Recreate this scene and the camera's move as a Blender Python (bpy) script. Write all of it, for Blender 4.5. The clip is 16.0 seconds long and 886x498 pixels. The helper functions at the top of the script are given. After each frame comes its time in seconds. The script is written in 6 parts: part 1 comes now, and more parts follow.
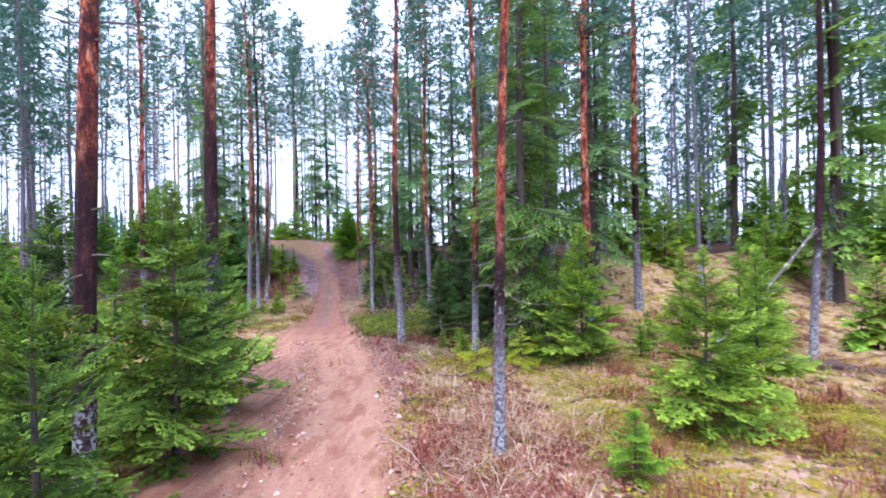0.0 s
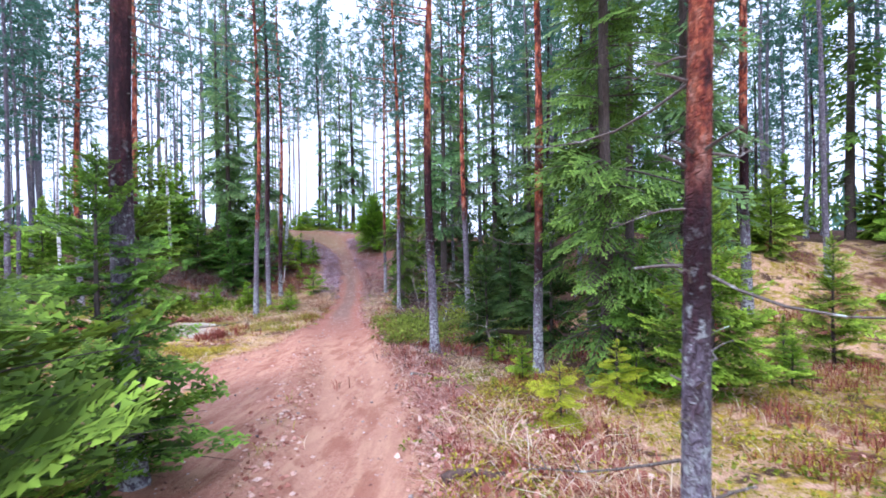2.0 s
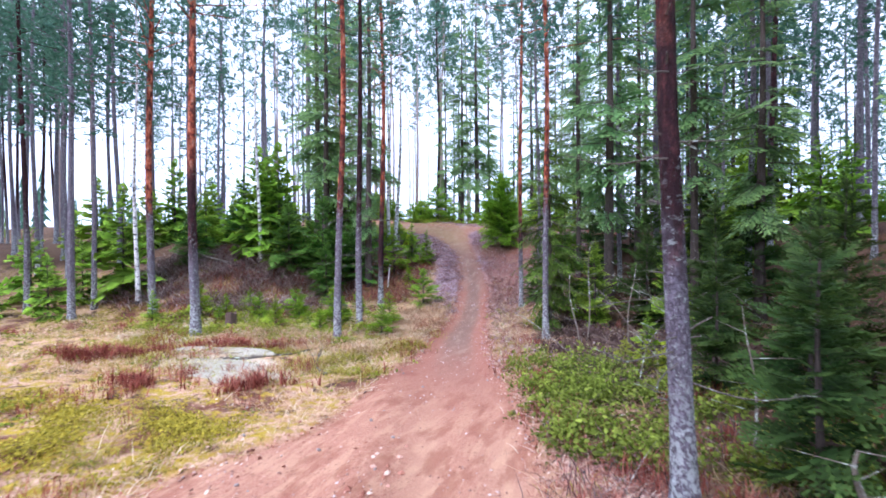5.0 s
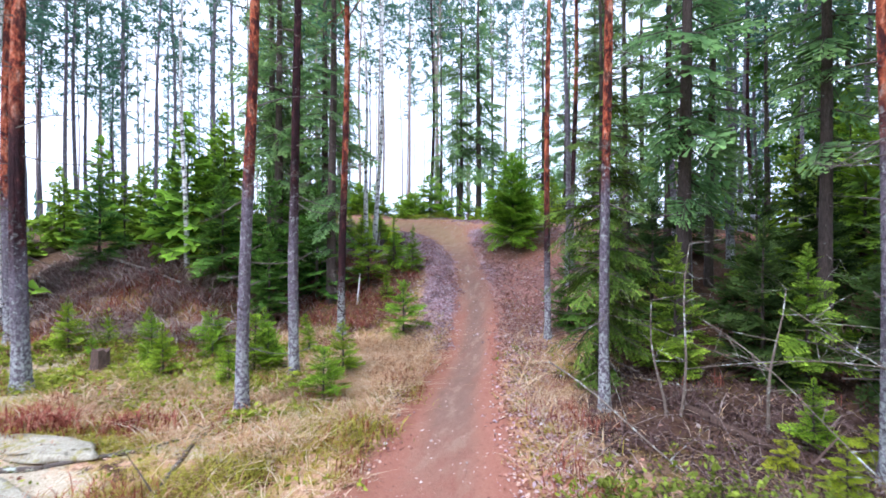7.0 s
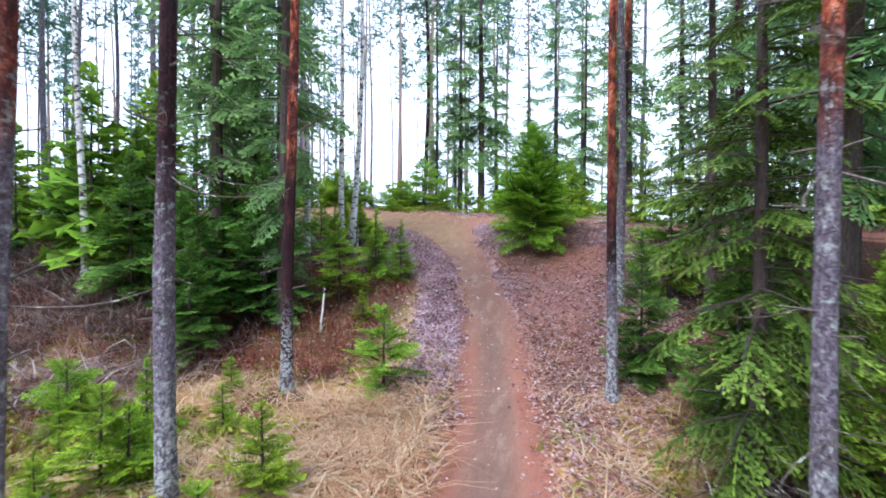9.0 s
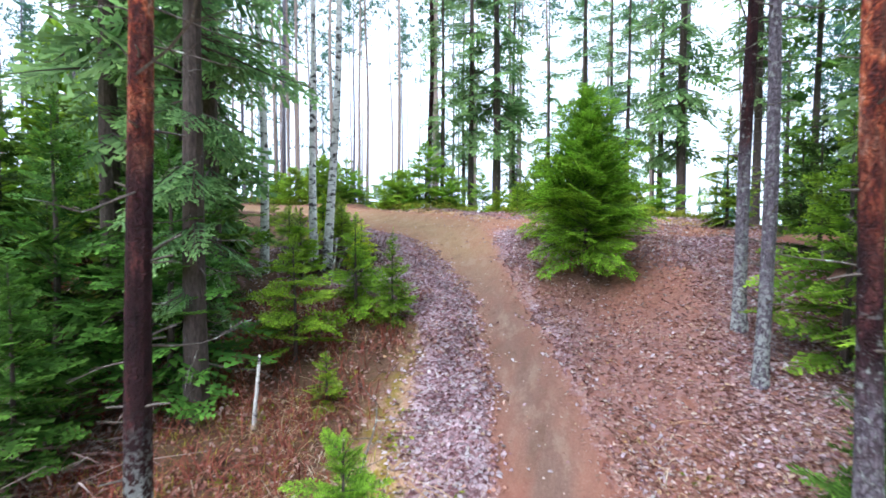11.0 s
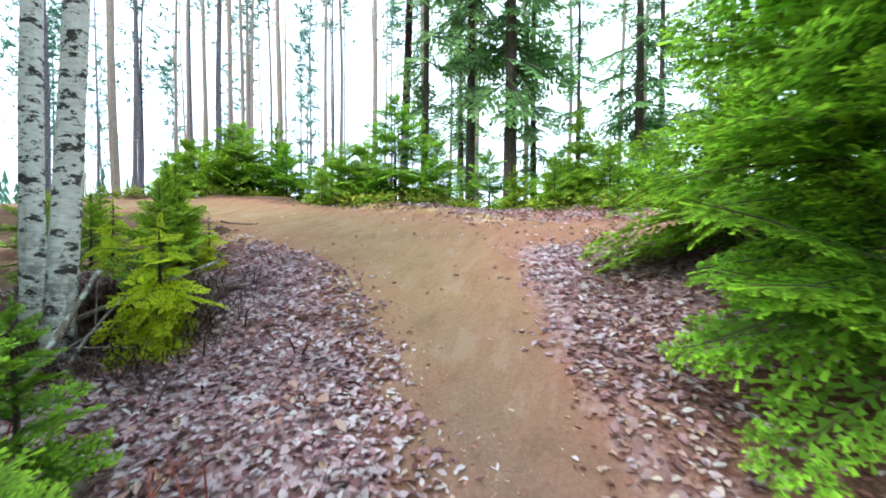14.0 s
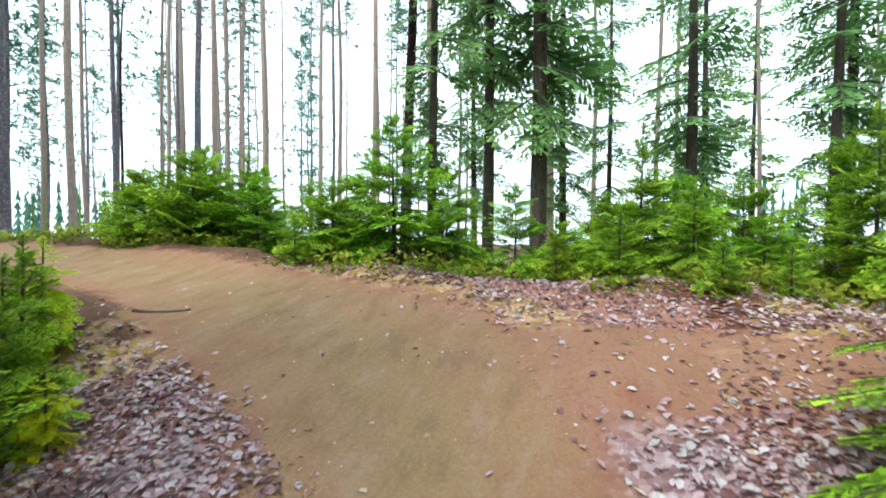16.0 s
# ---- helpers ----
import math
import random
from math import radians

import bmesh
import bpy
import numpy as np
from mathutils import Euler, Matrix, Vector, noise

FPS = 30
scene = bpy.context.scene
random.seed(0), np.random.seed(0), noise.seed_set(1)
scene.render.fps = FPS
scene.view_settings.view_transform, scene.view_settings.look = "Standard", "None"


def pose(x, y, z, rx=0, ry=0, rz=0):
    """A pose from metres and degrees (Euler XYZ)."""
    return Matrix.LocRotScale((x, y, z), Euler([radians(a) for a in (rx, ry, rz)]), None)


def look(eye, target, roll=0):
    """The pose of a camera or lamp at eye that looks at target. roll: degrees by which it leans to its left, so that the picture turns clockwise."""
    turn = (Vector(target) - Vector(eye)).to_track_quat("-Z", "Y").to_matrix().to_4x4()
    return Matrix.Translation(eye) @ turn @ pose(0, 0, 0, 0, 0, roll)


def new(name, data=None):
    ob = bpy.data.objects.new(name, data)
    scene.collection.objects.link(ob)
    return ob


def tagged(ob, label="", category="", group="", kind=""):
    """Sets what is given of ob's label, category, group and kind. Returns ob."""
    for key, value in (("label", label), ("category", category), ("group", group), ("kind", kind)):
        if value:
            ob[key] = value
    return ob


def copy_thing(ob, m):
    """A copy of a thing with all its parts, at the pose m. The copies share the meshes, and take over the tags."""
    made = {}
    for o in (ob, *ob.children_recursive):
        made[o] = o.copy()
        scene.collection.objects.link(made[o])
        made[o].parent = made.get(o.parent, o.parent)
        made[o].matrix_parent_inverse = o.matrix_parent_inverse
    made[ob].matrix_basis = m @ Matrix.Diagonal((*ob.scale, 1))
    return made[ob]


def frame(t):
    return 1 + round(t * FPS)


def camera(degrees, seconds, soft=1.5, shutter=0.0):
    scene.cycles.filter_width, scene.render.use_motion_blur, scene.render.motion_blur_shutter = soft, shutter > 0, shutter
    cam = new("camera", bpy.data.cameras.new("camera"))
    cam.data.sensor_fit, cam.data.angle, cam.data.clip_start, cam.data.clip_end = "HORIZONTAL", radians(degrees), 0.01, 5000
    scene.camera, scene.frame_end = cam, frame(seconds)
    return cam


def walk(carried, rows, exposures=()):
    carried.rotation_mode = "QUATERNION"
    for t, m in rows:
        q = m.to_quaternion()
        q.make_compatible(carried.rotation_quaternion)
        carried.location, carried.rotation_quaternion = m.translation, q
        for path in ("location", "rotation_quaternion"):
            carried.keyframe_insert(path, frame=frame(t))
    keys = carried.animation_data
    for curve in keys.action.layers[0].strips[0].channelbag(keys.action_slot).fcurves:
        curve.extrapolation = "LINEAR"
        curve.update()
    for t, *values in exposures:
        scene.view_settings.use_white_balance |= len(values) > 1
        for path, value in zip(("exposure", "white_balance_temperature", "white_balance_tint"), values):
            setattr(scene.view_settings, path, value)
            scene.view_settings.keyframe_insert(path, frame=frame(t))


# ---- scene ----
cam = camera(85.4, 16.0, 1.75, 0.28)
PATH = [
    (0, (0.046, 0.054, 2.491), (0.036, 2.054, 2.493), -1.09),
    (0.5, (0.064, 0.915, 2.423), (-0.079, 2.910, 2.425), -0.83),
    (1, (-0.010, 1.743, 2.340), (-0.156, 3.738, 2.346), -0.62),
    (1.5, (-0.169, 2.528, 2.248), (-0.318, 4.523, 2.251), -0.69),
    (2, (-0.357, 3.332, 2.164), (-0.489, 5.327, 2.156), -0.78),
    (2.5, (-0.547, 4.250, 2.121), (-0.792, 6.235, 2.117), -0.53),
    (3, (-0.769, 5.176, 2.084), (-0.973, 7.165, 2.075), -0.59),
    (3.5, (-0.940, 6.227, 2.033), (-1.171, 8.213, 2.025), -0.58),
    (4, (-1.186, 7.204, 2.084), (-1.645, 9.151, 2.072), -0.81),
    (4.2, (-1.279, 7.534, 2.103), (-1.914, 9.430, 2.087), -0.44),
    (6.3, (-2.953, 12.773, 2.061), (-3.575, 14.673, 2.049), 0.03),
    (6.5, (-3.029, 13.162, 2.070), (-3.664, 15.058, 2.056), 0.08),
    (7, (-3.248, 14.068, 2.111), (-3.873, 15.968, 2.100), 0.10),
    (7.5, (-3.525, 14.882, 2.151), (-4.135, 16.787, 2.131), -0.02),
    (8, (-3.809, 15.766, 2.194), (-4.419, 17.670, 2.172), -0.05),
    (8.5, (-4.167, 16.676, 2.235), (-4.774, 18.581, 2.209), 0.10),
    (9, (-4.559, 17.618, 2.284), (-5.155, 19.527, 2.248), 0.25),
    (9.2, (-4.726, 18.014, 2.296), (-5.319, 19.924, 2.265), 0.30),
    (11.3, (-5.921, 21.684, 2.800), (-6.531, 23.586, 2.707), 0.06),
    (11.5, (-6.016, 22.129, 2.785), (-6.624, 24.032, 2.687), 0.09),
    (12, (-6.278, 23.254, 2.791), (-6.837, 25.172, 2.700), -0.08),
    (12.5, (-6.495, 24.341, 2.817), (-7.066, 26.256, 2.728), 0.03),
    (13, (-6.698, 25.330, 2.811), (-7.292, 27.238, 2.721), 0.33),
    (13.5, (-6.957, 26.272, 2.812), (-7.536, 28.185, 2.731), 0.30),
    (14, (-7.255, 27.052, 2.873), (-7.872, 28.953, 2.811), 0.29),
    (14.5, (-7.522, 27.631, 2.992), (-8.174, 29.521, 2.928), 0.24),
    (15, (-7.732, 28.089, 3.283), (-8.357, 29.988, 3.217), 0.20),
    (15.5, (-7.923, 28.631, 3.553), (-8.527, 30.537, 3.483), 0.11),
    (16, (-8.030, 29.145, 3.744), (-8.675, 31.037, 3.697), 0.29),
]
walk(cam, [(t, look(eye, target, roll)) for t, eye, target, roll in PATH],
     [(0, 0.66, 5350, 21), (3.6, 0.76, 5330, 21), (6.4, 0.82, 5530, 16), (9.2, 0.84, 5600, 13), (11.3, 1.04, 5700, 7), (13, 1.13, 5800, 0), (15, 1.0, 5950, -6), (16, 0.84, 6150, -5)])

# ---- world and light ----
SUN_UP, SUN_TURN = 52, 200
world = bpy.data.worlds.new("overcast_sky")
scene.world = world
world.use_nodes = True
wn, wl = world.node_tree.nodes, world.node_tree.links
sky = wn.new("ShaderNodeTexSky")
sky.sky_type = "NISHITA"
sky.sun_disc = False
sky.sun_elevation, sky.sun_rotation = radians(SUN_UP), radians(SUN_TURN)
sky.air_density, sky.dust_density, sky.ozone_density = 1.0, 4.0, 1.0
cloud = wn.new("ShaderNodeMix")
cloud.data_type = "RGBA"
cloud.inputs["Factor"].default_value = 0.72
cloud.inputs["B"].default_value = (10.4, 11.2, 12.6, 1)
wl.new(sky.outputs["Color"], cloud.inputs["A"])
wl.new(cloud.outputs["Result"], wn["Background"].inputs["Color"])
wn["Background"].inputs["Strength"].default_value = 0.15
sun = new("sun", bpy.data.lights.new("sun", "SUN"))
sun.data.energy, sun.data.angle, sun.data.color = 1.5, radians(14), (1.0, 0.95, 0.88)
sun.matrix_world = look((0, 0, 60), (-20 * math.sin(radians(SUN_TURN)), -20 * math.cos(radians(SUN_TURN)),
                                     60 - 20 * math.tan(radians(SUN_UP))))


# ---- materials ----
def nodes_of(name):
    mat = bpy.data.materials.new(name)
    mat.use_nodes = True
    return mat, mat.node_tree.nodes, mat.node_tree.links, mat.node_tree.nodes["Principled BSDF"]


def noise_node(n, l, scale, detail=6.0, rough=0.6, coord=None, squash=None):
    tex = n.new("ShaderNodeTexNoise")
    tex.inputs["Scale"].default_value = scale
    tex.inputs["Detail"].default_value = detail
    tex.inputs["Roughness"].default_value = rough
    if coord is None:
        coord = n.new("ShaderNodeTexCoord").outputs["Object"]
    if squash:
        mp = n.new("ShaderNodeMapping")
        mp.inputs["Scale"].default_value = squash
        l.new(coord, mp.inputs["Vector"])
        coord = mp.outputs["Vector"]
    l.new(coord, tex.inputs["Vector"])
    return tex.outputs["Fac"]


def ramp(n, l, fac, stops):
    node = n.new("ShaderNodeValToRGB")
    els = node.color_ramp.elements
    while len(els) < len(stops):
        els.new(0.5)
    for el, (at, col) in zip(els, stops):
        el.position, el.color = at, (*col, 1)
    l.new(fac, node.inputs["Fac"])
    return node.outputs["Color"]


def mix(n, l, fac, a, b, how="MIX"):
    node = n.new("ShaderNodeMix")
    node.data_type, node.blend_type = "RGBA", how
    for value, key in ((fac, "Factor"), (a, "A"), (b, "B")):
        if isinstance(value, (int, float)):
            node.inputs[key].default_value = value
        elif isinstance(value, tuple):
            node.inputs[key].default_value = (*value, 1)
        else:
            l.new(value, node.inputs[key])
    return node.outputs["Result"]


def maths(n, l, how, a, b=None, c=None):
    node = n.new("ShaderNodeMath")
    node.operation = how
    for k, value in enumerate((a, b, c)):
        if value is None:
            continue
        if isinstance(value, (int, float)):
            node.inputs[k].default_value = value
        else:
            l.new(value, node.inputs[k])
    return node.outputs[0]


def between(n, l, value, lo, hi):
    node = n.new("ShaderNodeMapRange")
    node.interpolation_type = "SMOOTHSTEP"
    node.inputs["From Min"].default_value, node.inputs["From Max"].default_value = lo, hi
    l.new(value, node.inputs["Value"])
    return node.outputs["Result"]


def attr(n, name):
    node = n.new("ShaderNodeAttribute")
    node.attribute_name = name
    return node.outputs["Fac"]


def bump(n, l, bsdf, height, strength=0.5, distance=0.02):
    node = n.new("ShaderNodeBump")
    node.inputs["Strength"].default_value, node.inputs["Distance"].default_value = strength, distance
    l.new(height, node.inputs["Height"])
    l.new(node.outputs["Normal"], bsdf.inputs["Normal"])


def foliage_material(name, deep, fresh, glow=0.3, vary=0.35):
    """Needles and leaves: deep inside (painted shade on spruces), fresher towards the tips, a little light passing
    through.
    """
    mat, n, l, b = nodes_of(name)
    # tip 0 takes deep, kept extra dark on spruces as painted inner shade
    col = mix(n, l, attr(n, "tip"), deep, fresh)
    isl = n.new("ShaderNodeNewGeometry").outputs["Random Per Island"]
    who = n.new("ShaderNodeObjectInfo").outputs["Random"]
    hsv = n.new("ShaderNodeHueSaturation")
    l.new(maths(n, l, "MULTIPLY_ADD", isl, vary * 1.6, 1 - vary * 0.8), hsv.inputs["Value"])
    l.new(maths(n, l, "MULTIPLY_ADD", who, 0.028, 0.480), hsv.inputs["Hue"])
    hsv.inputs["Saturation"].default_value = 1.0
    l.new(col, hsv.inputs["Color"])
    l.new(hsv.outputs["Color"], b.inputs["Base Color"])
    b.inputs["Roughness"].default_value = 0.6
    b.inputs["Specular IOR Level"].default_value = 0.12
    tr = n.new("ShaderNodeBsdfTranslucent")
    l.new(hsv.outputs["Color"], tr.inputs["Color"])
    ms = n.new("ShaderNodeMixShader")
    ms.inputs[0].default_value = glow
    l.new(b.outputs[0], ms.inputs[1])
    l.new(tr.outputs[0], ms.inputs[2])
    l.new(ms.outputs[0], n["Material Output"].inputs["Surface"])
    return mat


def litter_material(name, stops, rough=0.8, glow=0.0, damp=0.0):
    """Loose small pieces, each with its own colour; damp darkens them in patches."""
    mat, n, l, b = nodes_of(name)
    isl = n.new("ShaderNodeNewGeometry").outputs["Random Per Island"]
    col = ramp(n, l, isl, stops)
    spot = noise_node(n, l, 60, 3)
    col = mix(n, l, maths(n, l, "MULTIPLY", spot, 0.32), col, (0.09, 0.05, 0.035))
    if damp:
        wet = ramp(n, l, noise_node(n, l, 2.6, 4), [(0.40, (0, 0, 0)), (0.62, (damp, damp, damp))])
        col = mix(n, l, wet, col, (0.085, 0.042, 0.048))
    l.new(col, b.inputs["Base Color"])
    b.inputs["Roughness"].default_value = rough
    b.inputs["Specular IOR Level"].default_value = 0.15
    if glow:
        tr = n.new("ShaderNodeBsdfTranslucent")
        l.new(col, tr.inputs["Color"])
        ms = n.new("ShaderNodeMixShader")
        ms.inputs[0].default_value = glow
        l.new(b.outputs[0], ms.inputs[1])
        l.new(tr.outputs[0], ms.inputs[2])
        l.new(ms.outputs[0], n["Material Output"].inputs["Surface"])
    return mat


def single_material(name, stops):
    """Pieces that are objects of their own, varied by the object."""
    mat, n, l, b = nodes_of(name)
    col = ramp(n, l, n.new("ShaderNodeObjectInfo").outputs["Random"], stops)
    col = mix(n, l, maths(n, l, "MULTIPLY", noise_node(n, l, 45, 4), 0.55), col, (0.10, 0.055, 0.04))
    l.new(col, b.inputs["Base Color"])
    b.inputs["Roughness"].default_value = 0.75
    return mat


def pine_bark(name, grey_top, dark_top):
    """Grey, lichened foot up to one height; dark maroon plates up to another; flaking orange-red above."""
    mat, n, l, b = nodes_of(name)
    co = n.new("ShaderNodeTexCoord").outputs["Object"]
    z = n.new("ShaderNodeSeparateXYZ")
    l.new(co, z.inputs[0])
    who = n.new("ShaderNodeObjectInfo").outputs["Random"]
    grain = noise_node(n, l, 48, 6, 0.75, co, (1, 1, 0.35))
    flake = noise_node(n, l, 9, 8, 0.75, co, (1, 1, 0.40))
    blot = noise_node(n, l, 3.2, 5, 0.65, co, (1, 1, 0.55))
    big = noise_node(n, l, 0.9, 2, 0.5, co)
    plates = n.new("ShaderNodeTexVoronoi")
    plates.feature = "DISTANCE_TO_EDGE"
    plates.inputs["Scale"].default_value = 30
    mp = n.new("ShaderNodeMapping")
    mp.inputs["Scale"].default_value = (1.0, 1.0, 0.30)
    bend = n.new("ShaderNodeMix")
    bend.data_type = "RGBA"
    bend.inputs["Factor"].default_value = 0.12
    nz = n.new("ShaderNodeTexNoise")
    nz.inputs["Scale"].default_value = 16
    l.new(co, nz.inputs["Vector"])
    l.new(co, bend.inputs["A"])
    l.new(nz.outputs["Color"], bend.inputs["B"])
    l.new(bend.outputs["Result"], mp.inputs["Vector"])
    l.new(mp.outputs[0], plates.inputs["Vector"])
    crack = between(n, l, plates.outputs["Distance"], 0.0, 0.16)
    low = ramp(n, l, grain, [(0.3, (0.080, 0.066, 0.086)), (0.5, (0.21, 0.18, 0.225)), (0.72, (0.42, 0.38, 0.43))])
    mid = ramp(n, l, flake, [(0.36, (0.018, 0.009, 0.012)), (0.52, (0.044, 0.016, 0.021)), (0.64, (0.12, 0.040, 0.040)), (0.76, (0.36, 0.14, 0.11))])
    high = ramp(n, l, flake, [(0.41, (0.075, 0.018, 0.016)), (0.47, (0.36, 0.070, 0.038)), (0.54, (0.68, 0.19, 0.085)), (0.64, (0.82, 0.46, 0.33))])
    h = maths(n, l, "ADD", z.outputs["Z"], maths(n, l, "MULTIPLY_ADD", big, 1.5, maths(n, l, "MULTIPLY_ADD", who, 0.5, -1.0)))
    h = maths(n, l, "ADD", h, maths(n, l, "MULTIPLY_ADD", blot, 1.4, -0.7))
    col = mix(n, l, between(n, l, h, grey_top - 0.45, grey_top + 0.45), low, mid)
    up = between(n, l, h, dark_top - 0.5, dark_top + 0.7)
    col = mix(n, l, up, col, high)
    scab = between(n, l, noise_node(n, l, 4.6, 7, 0.72, co, (1, 1, 0.5)), 0.50, 0.55)
    col = mix(n, l, maths(n, l, "MULTIPLY", scab, maths(n, l, "MULTIPLY", up, 0.8)), col, (0.065, 0.022, 0.026))
    col = mix(n, l, maths(n, l, "MULTIPLY", maths(n, l, "SUBTRACT", 1.0, crack), 0.55), col, (0.035, 0.018, 0.017))
    lich = between(n, l, noise_node(n, l, 15, 6, 0.75, co), 0.54, 0.62)
    damp = between(n, l, h, grey_top + 1.2, grey_top - 0.3)
    col = mix(n, l, maths(n, l, "MULTIPLY", lich, maths(n, l, "MULTIPLY", damp, 0.8)), col, (0.48, 0.52, 0.50))
    spots = maths(n, l, "MULTIPLY", between(n, l, noise_node(n, l, 20, 5, 0.7, co), 0.48, 0.54), between(n, l, z.outputs["Z"], 1.5, 0.4))
    col = mix(n, l, maths(n, l, "MULTIPLY", spots, 0.7), col, (0.64, 0.68, 0.67))
    l.new(col, b.inputs["Base Color"])
    b.inputs["Roughness"].default_value = 0.85
    b.inputs["Specular IOR Level"].default_value = 0.2
    bump(n, l, b, maths(n, l, "ADD", maths(n, l, "MULTIPLY", crack, 0.6), maths(n, l, "ADD", grain, flake)), 1.0, 0.02)
    return mat


def dark_bark(name, stops, lichen=(0.36, 0.42, 0.36), much=0.62):
    mat, n, l, b = nodes_of(name)
    co = n.new("ShaderNodeTexCoord").outputs["Object"]
    grain = noise_node(n, l, 40, 6, 0.7, co, (1, 1, 0.25))
    col = ramp(n, l, grain, stops)
    lich = between(n, l, noise_node(n, l, 8, 6, 0.75, co), much, much + 0.08)
    col = mix(n, l, lich, col, lichen)
    l.new(col, b.inputs["Base Color"])
    b.inputs["Roughness"].default_value = 0.9
    bump(n, l, b, grain, 0.8, 0.02)
    return mat


def birch_bark():
    mat, n, l, b = nodes_of("birch_bark")
    co = n.new("ShaderNodeTexCoord").outputs["Object"]
    z = n.new("ShaderNodeSeparateXYZ")
    l.new(co, z.inputs[0])
    band = noise_node(n, l, 9, 6, 0.75, co, (0.75, 0.75, 1.5))
    spot = noise_node(n, l, 5, 5, 0.7, co, (1, 1, 1.3))
    white = ramp(n, l, noise_node(n, l, 16, 4, 0.6, co, (1, 1, 3)), [(0.3, (0.62, 0.58, 0.55)), (0.6, (0.86, 0.84, 0.82))])
    dark = between(n, l, band, 0.530, 0.560)
    foot = maths(n, l, "MULTIPLY", between(n, l, spot, 0.45, 0.6), between(n, l, z.outputs["Z"], 1.2, 0.1))
    col = mix(n, l, maths(n, l, "MAXIMUM", dark, foot), white, (0.05, 0.042, 0.04))
    l.new(col, b.inputs["Base Color"])
    b.inputs["Roughness"].default_value = 0.7
    bump(n, l, b, band, 0.4, 0.01)
    return mat


def ground_material(name, trail=False):
    """Forest floor: soil and needles with tree shade painted in, dry grass, moss, leaf litter, pale lichen; bare
    red-brown earth on the trail.
    """
    mat, n, l, b = nodes_of(name)
    co = n.new("ShaderNodeTexCoord").outputs["Object"]
    fine = noise_node(n, l, 38, 8, 0.75, co)
    mid = noise_node(n, l, 5.5, 7, 0.7, co)
    wide = noise_node(n, l, 0.75, 5, 0.6, co)
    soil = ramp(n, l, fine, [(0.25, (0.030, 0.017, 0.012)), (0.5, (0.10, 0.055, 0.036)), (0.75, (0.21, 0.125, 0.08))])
    straw = ramp(n, l, fine, [(0.25, (0.26, 0.12, 0.075)), (0.5, (0.60, 0.37, 0.24)), (0.75, (0.86, 0.65, 0.48))])
    moss = ramp(n, l, fine, [(0.25, (0.10, 0.070, 0.010)), (0.5, (0.34, 0.25, 0.032)), (0.75, (0.58, 0.48, 0.09))])
    heath = ramp(n, l, fine, [(0.25, (0.06, 0.018, 0.013)), (0.6, (0.21, 0.085, 0.055)), (0.8, (0.36, 0.20, 0.14))])
    col = mix(n, l, between(n, l, mid, 0.42, 0.60), straw, moss)
    col = mix(n, l, between(n, l, wide, 0.50, 0.62), col, heath)
    col = mix(n, l, between(n, l, noise_node(n, l, 2.3, 6, 0.7, co), 0.53, 0.62), col, soil)
    rubble = ramp(n, l, fine, [(0.25, (0.12, 0.040, 0.036)), (0.5, (0.40, 0.185, 0.150)), (0.75, (0.68, 0.43, 0.36))])
    col = mix(n, l, between(n, l, maths(n, l, "ADD", attr(n, "rubble"), maths(n, l, "MULTIPLY", maths(n, l, "SUBTRACT", mid, 0.5), 1.4)), 0.35, 0.6), col, rubble)
    rusty = ramp(n, l, fine, [(0.25, (0.13, 0.060, 0.008)), (0.5, (0.46, 0.31, 0.030)), (0.75, (0.70, 0.56, 0.12))])
    col = mix(n, l, between(n, l, maths(n, l, "ADD", attr(n, "moss"), maths(n, l, "MULTIPLY", maths(n, l, "SUBTRACT", mid, 0.5), 2.0)), 0.4, 0.7), col, rusty)
    # woods: needle soil under the trees, their shade painted in with it
    shaded_duff = attr(n, "woods")
    col = mix(n, l, maths(n, l, "MULTIPLY", shaded_duff, 0.92), col, soil)
    pale = ramp(n, l, fine, [(0.3, (0.34, 0.26, 0.17)), (0.6, (0.68, 0.59, 0.44))])
    col = mix(n, l, between(n, l, maths(n, l, "ADD", attr(n, "pale"), maths(n, l, "MULTIPLY", maths(n, l, "SUBTRACT", mid, 0.5), 1.2)), 0.4, 0.6), col, pale)
    leaf = n.new("ShaderNodeTexVoronoi")
    leaf.inputs["Scale"].default_value = 30
    warp = mix(n, l, 0.10, co, n.new("ShaderNodeTexNoise").outputs["Color"])
    l.new(warp, leaf.inputs["Vector"])
    sep = n.new("ShaderNodeSeparateColor")
    l.new(leaf.outputs["Color"], sep.inputs[0])
    leaves = ramp(n, l, sep.outputs[0], [(0.1, (0.22, 0.12, 0.125)), (0.5, (0.44, 0.29, 0.315)), (0.9, (0.66, 0.52, 0.56))])
    leaves = mix(n, l, maths(n, l, "MULTIPLY", fine, 0.38), leaves, (0.16, 0.085, 0.085))
    lit = between(n, l, maths(n, l, "ADD", attr(n, "litter"), maths(n, l, "MULTIPLY", maths(n, l, "SUBTRACT", mid, 0.5), 0.9)), 0.35, 0.65)
    col = mix(n, l, lit, col, leaves)
    red = ramp(n, l, fine, [(0.2, (0.27, 0.115, 0.075)), (0.5, (0.46, 0.220, 0.145)), (0.8, (0.60, 0.36, 0.25))])
    grey = ramp(n, l, fine, [(0.2, (0.14, 0.090, 0.075)), (0.5, (0.228, 0.146, 0.112)), (0.8, (0.31, 0.215, 0.170))])
    olive = ramp(n, l, fine, [(0.2, (0.21, 0.142, 0.066)), (0.5, (0.340, 0.226, 0.117)), (0.8, (0.44, 0.310, 0.175))])
    plain = attr(n, "tan")
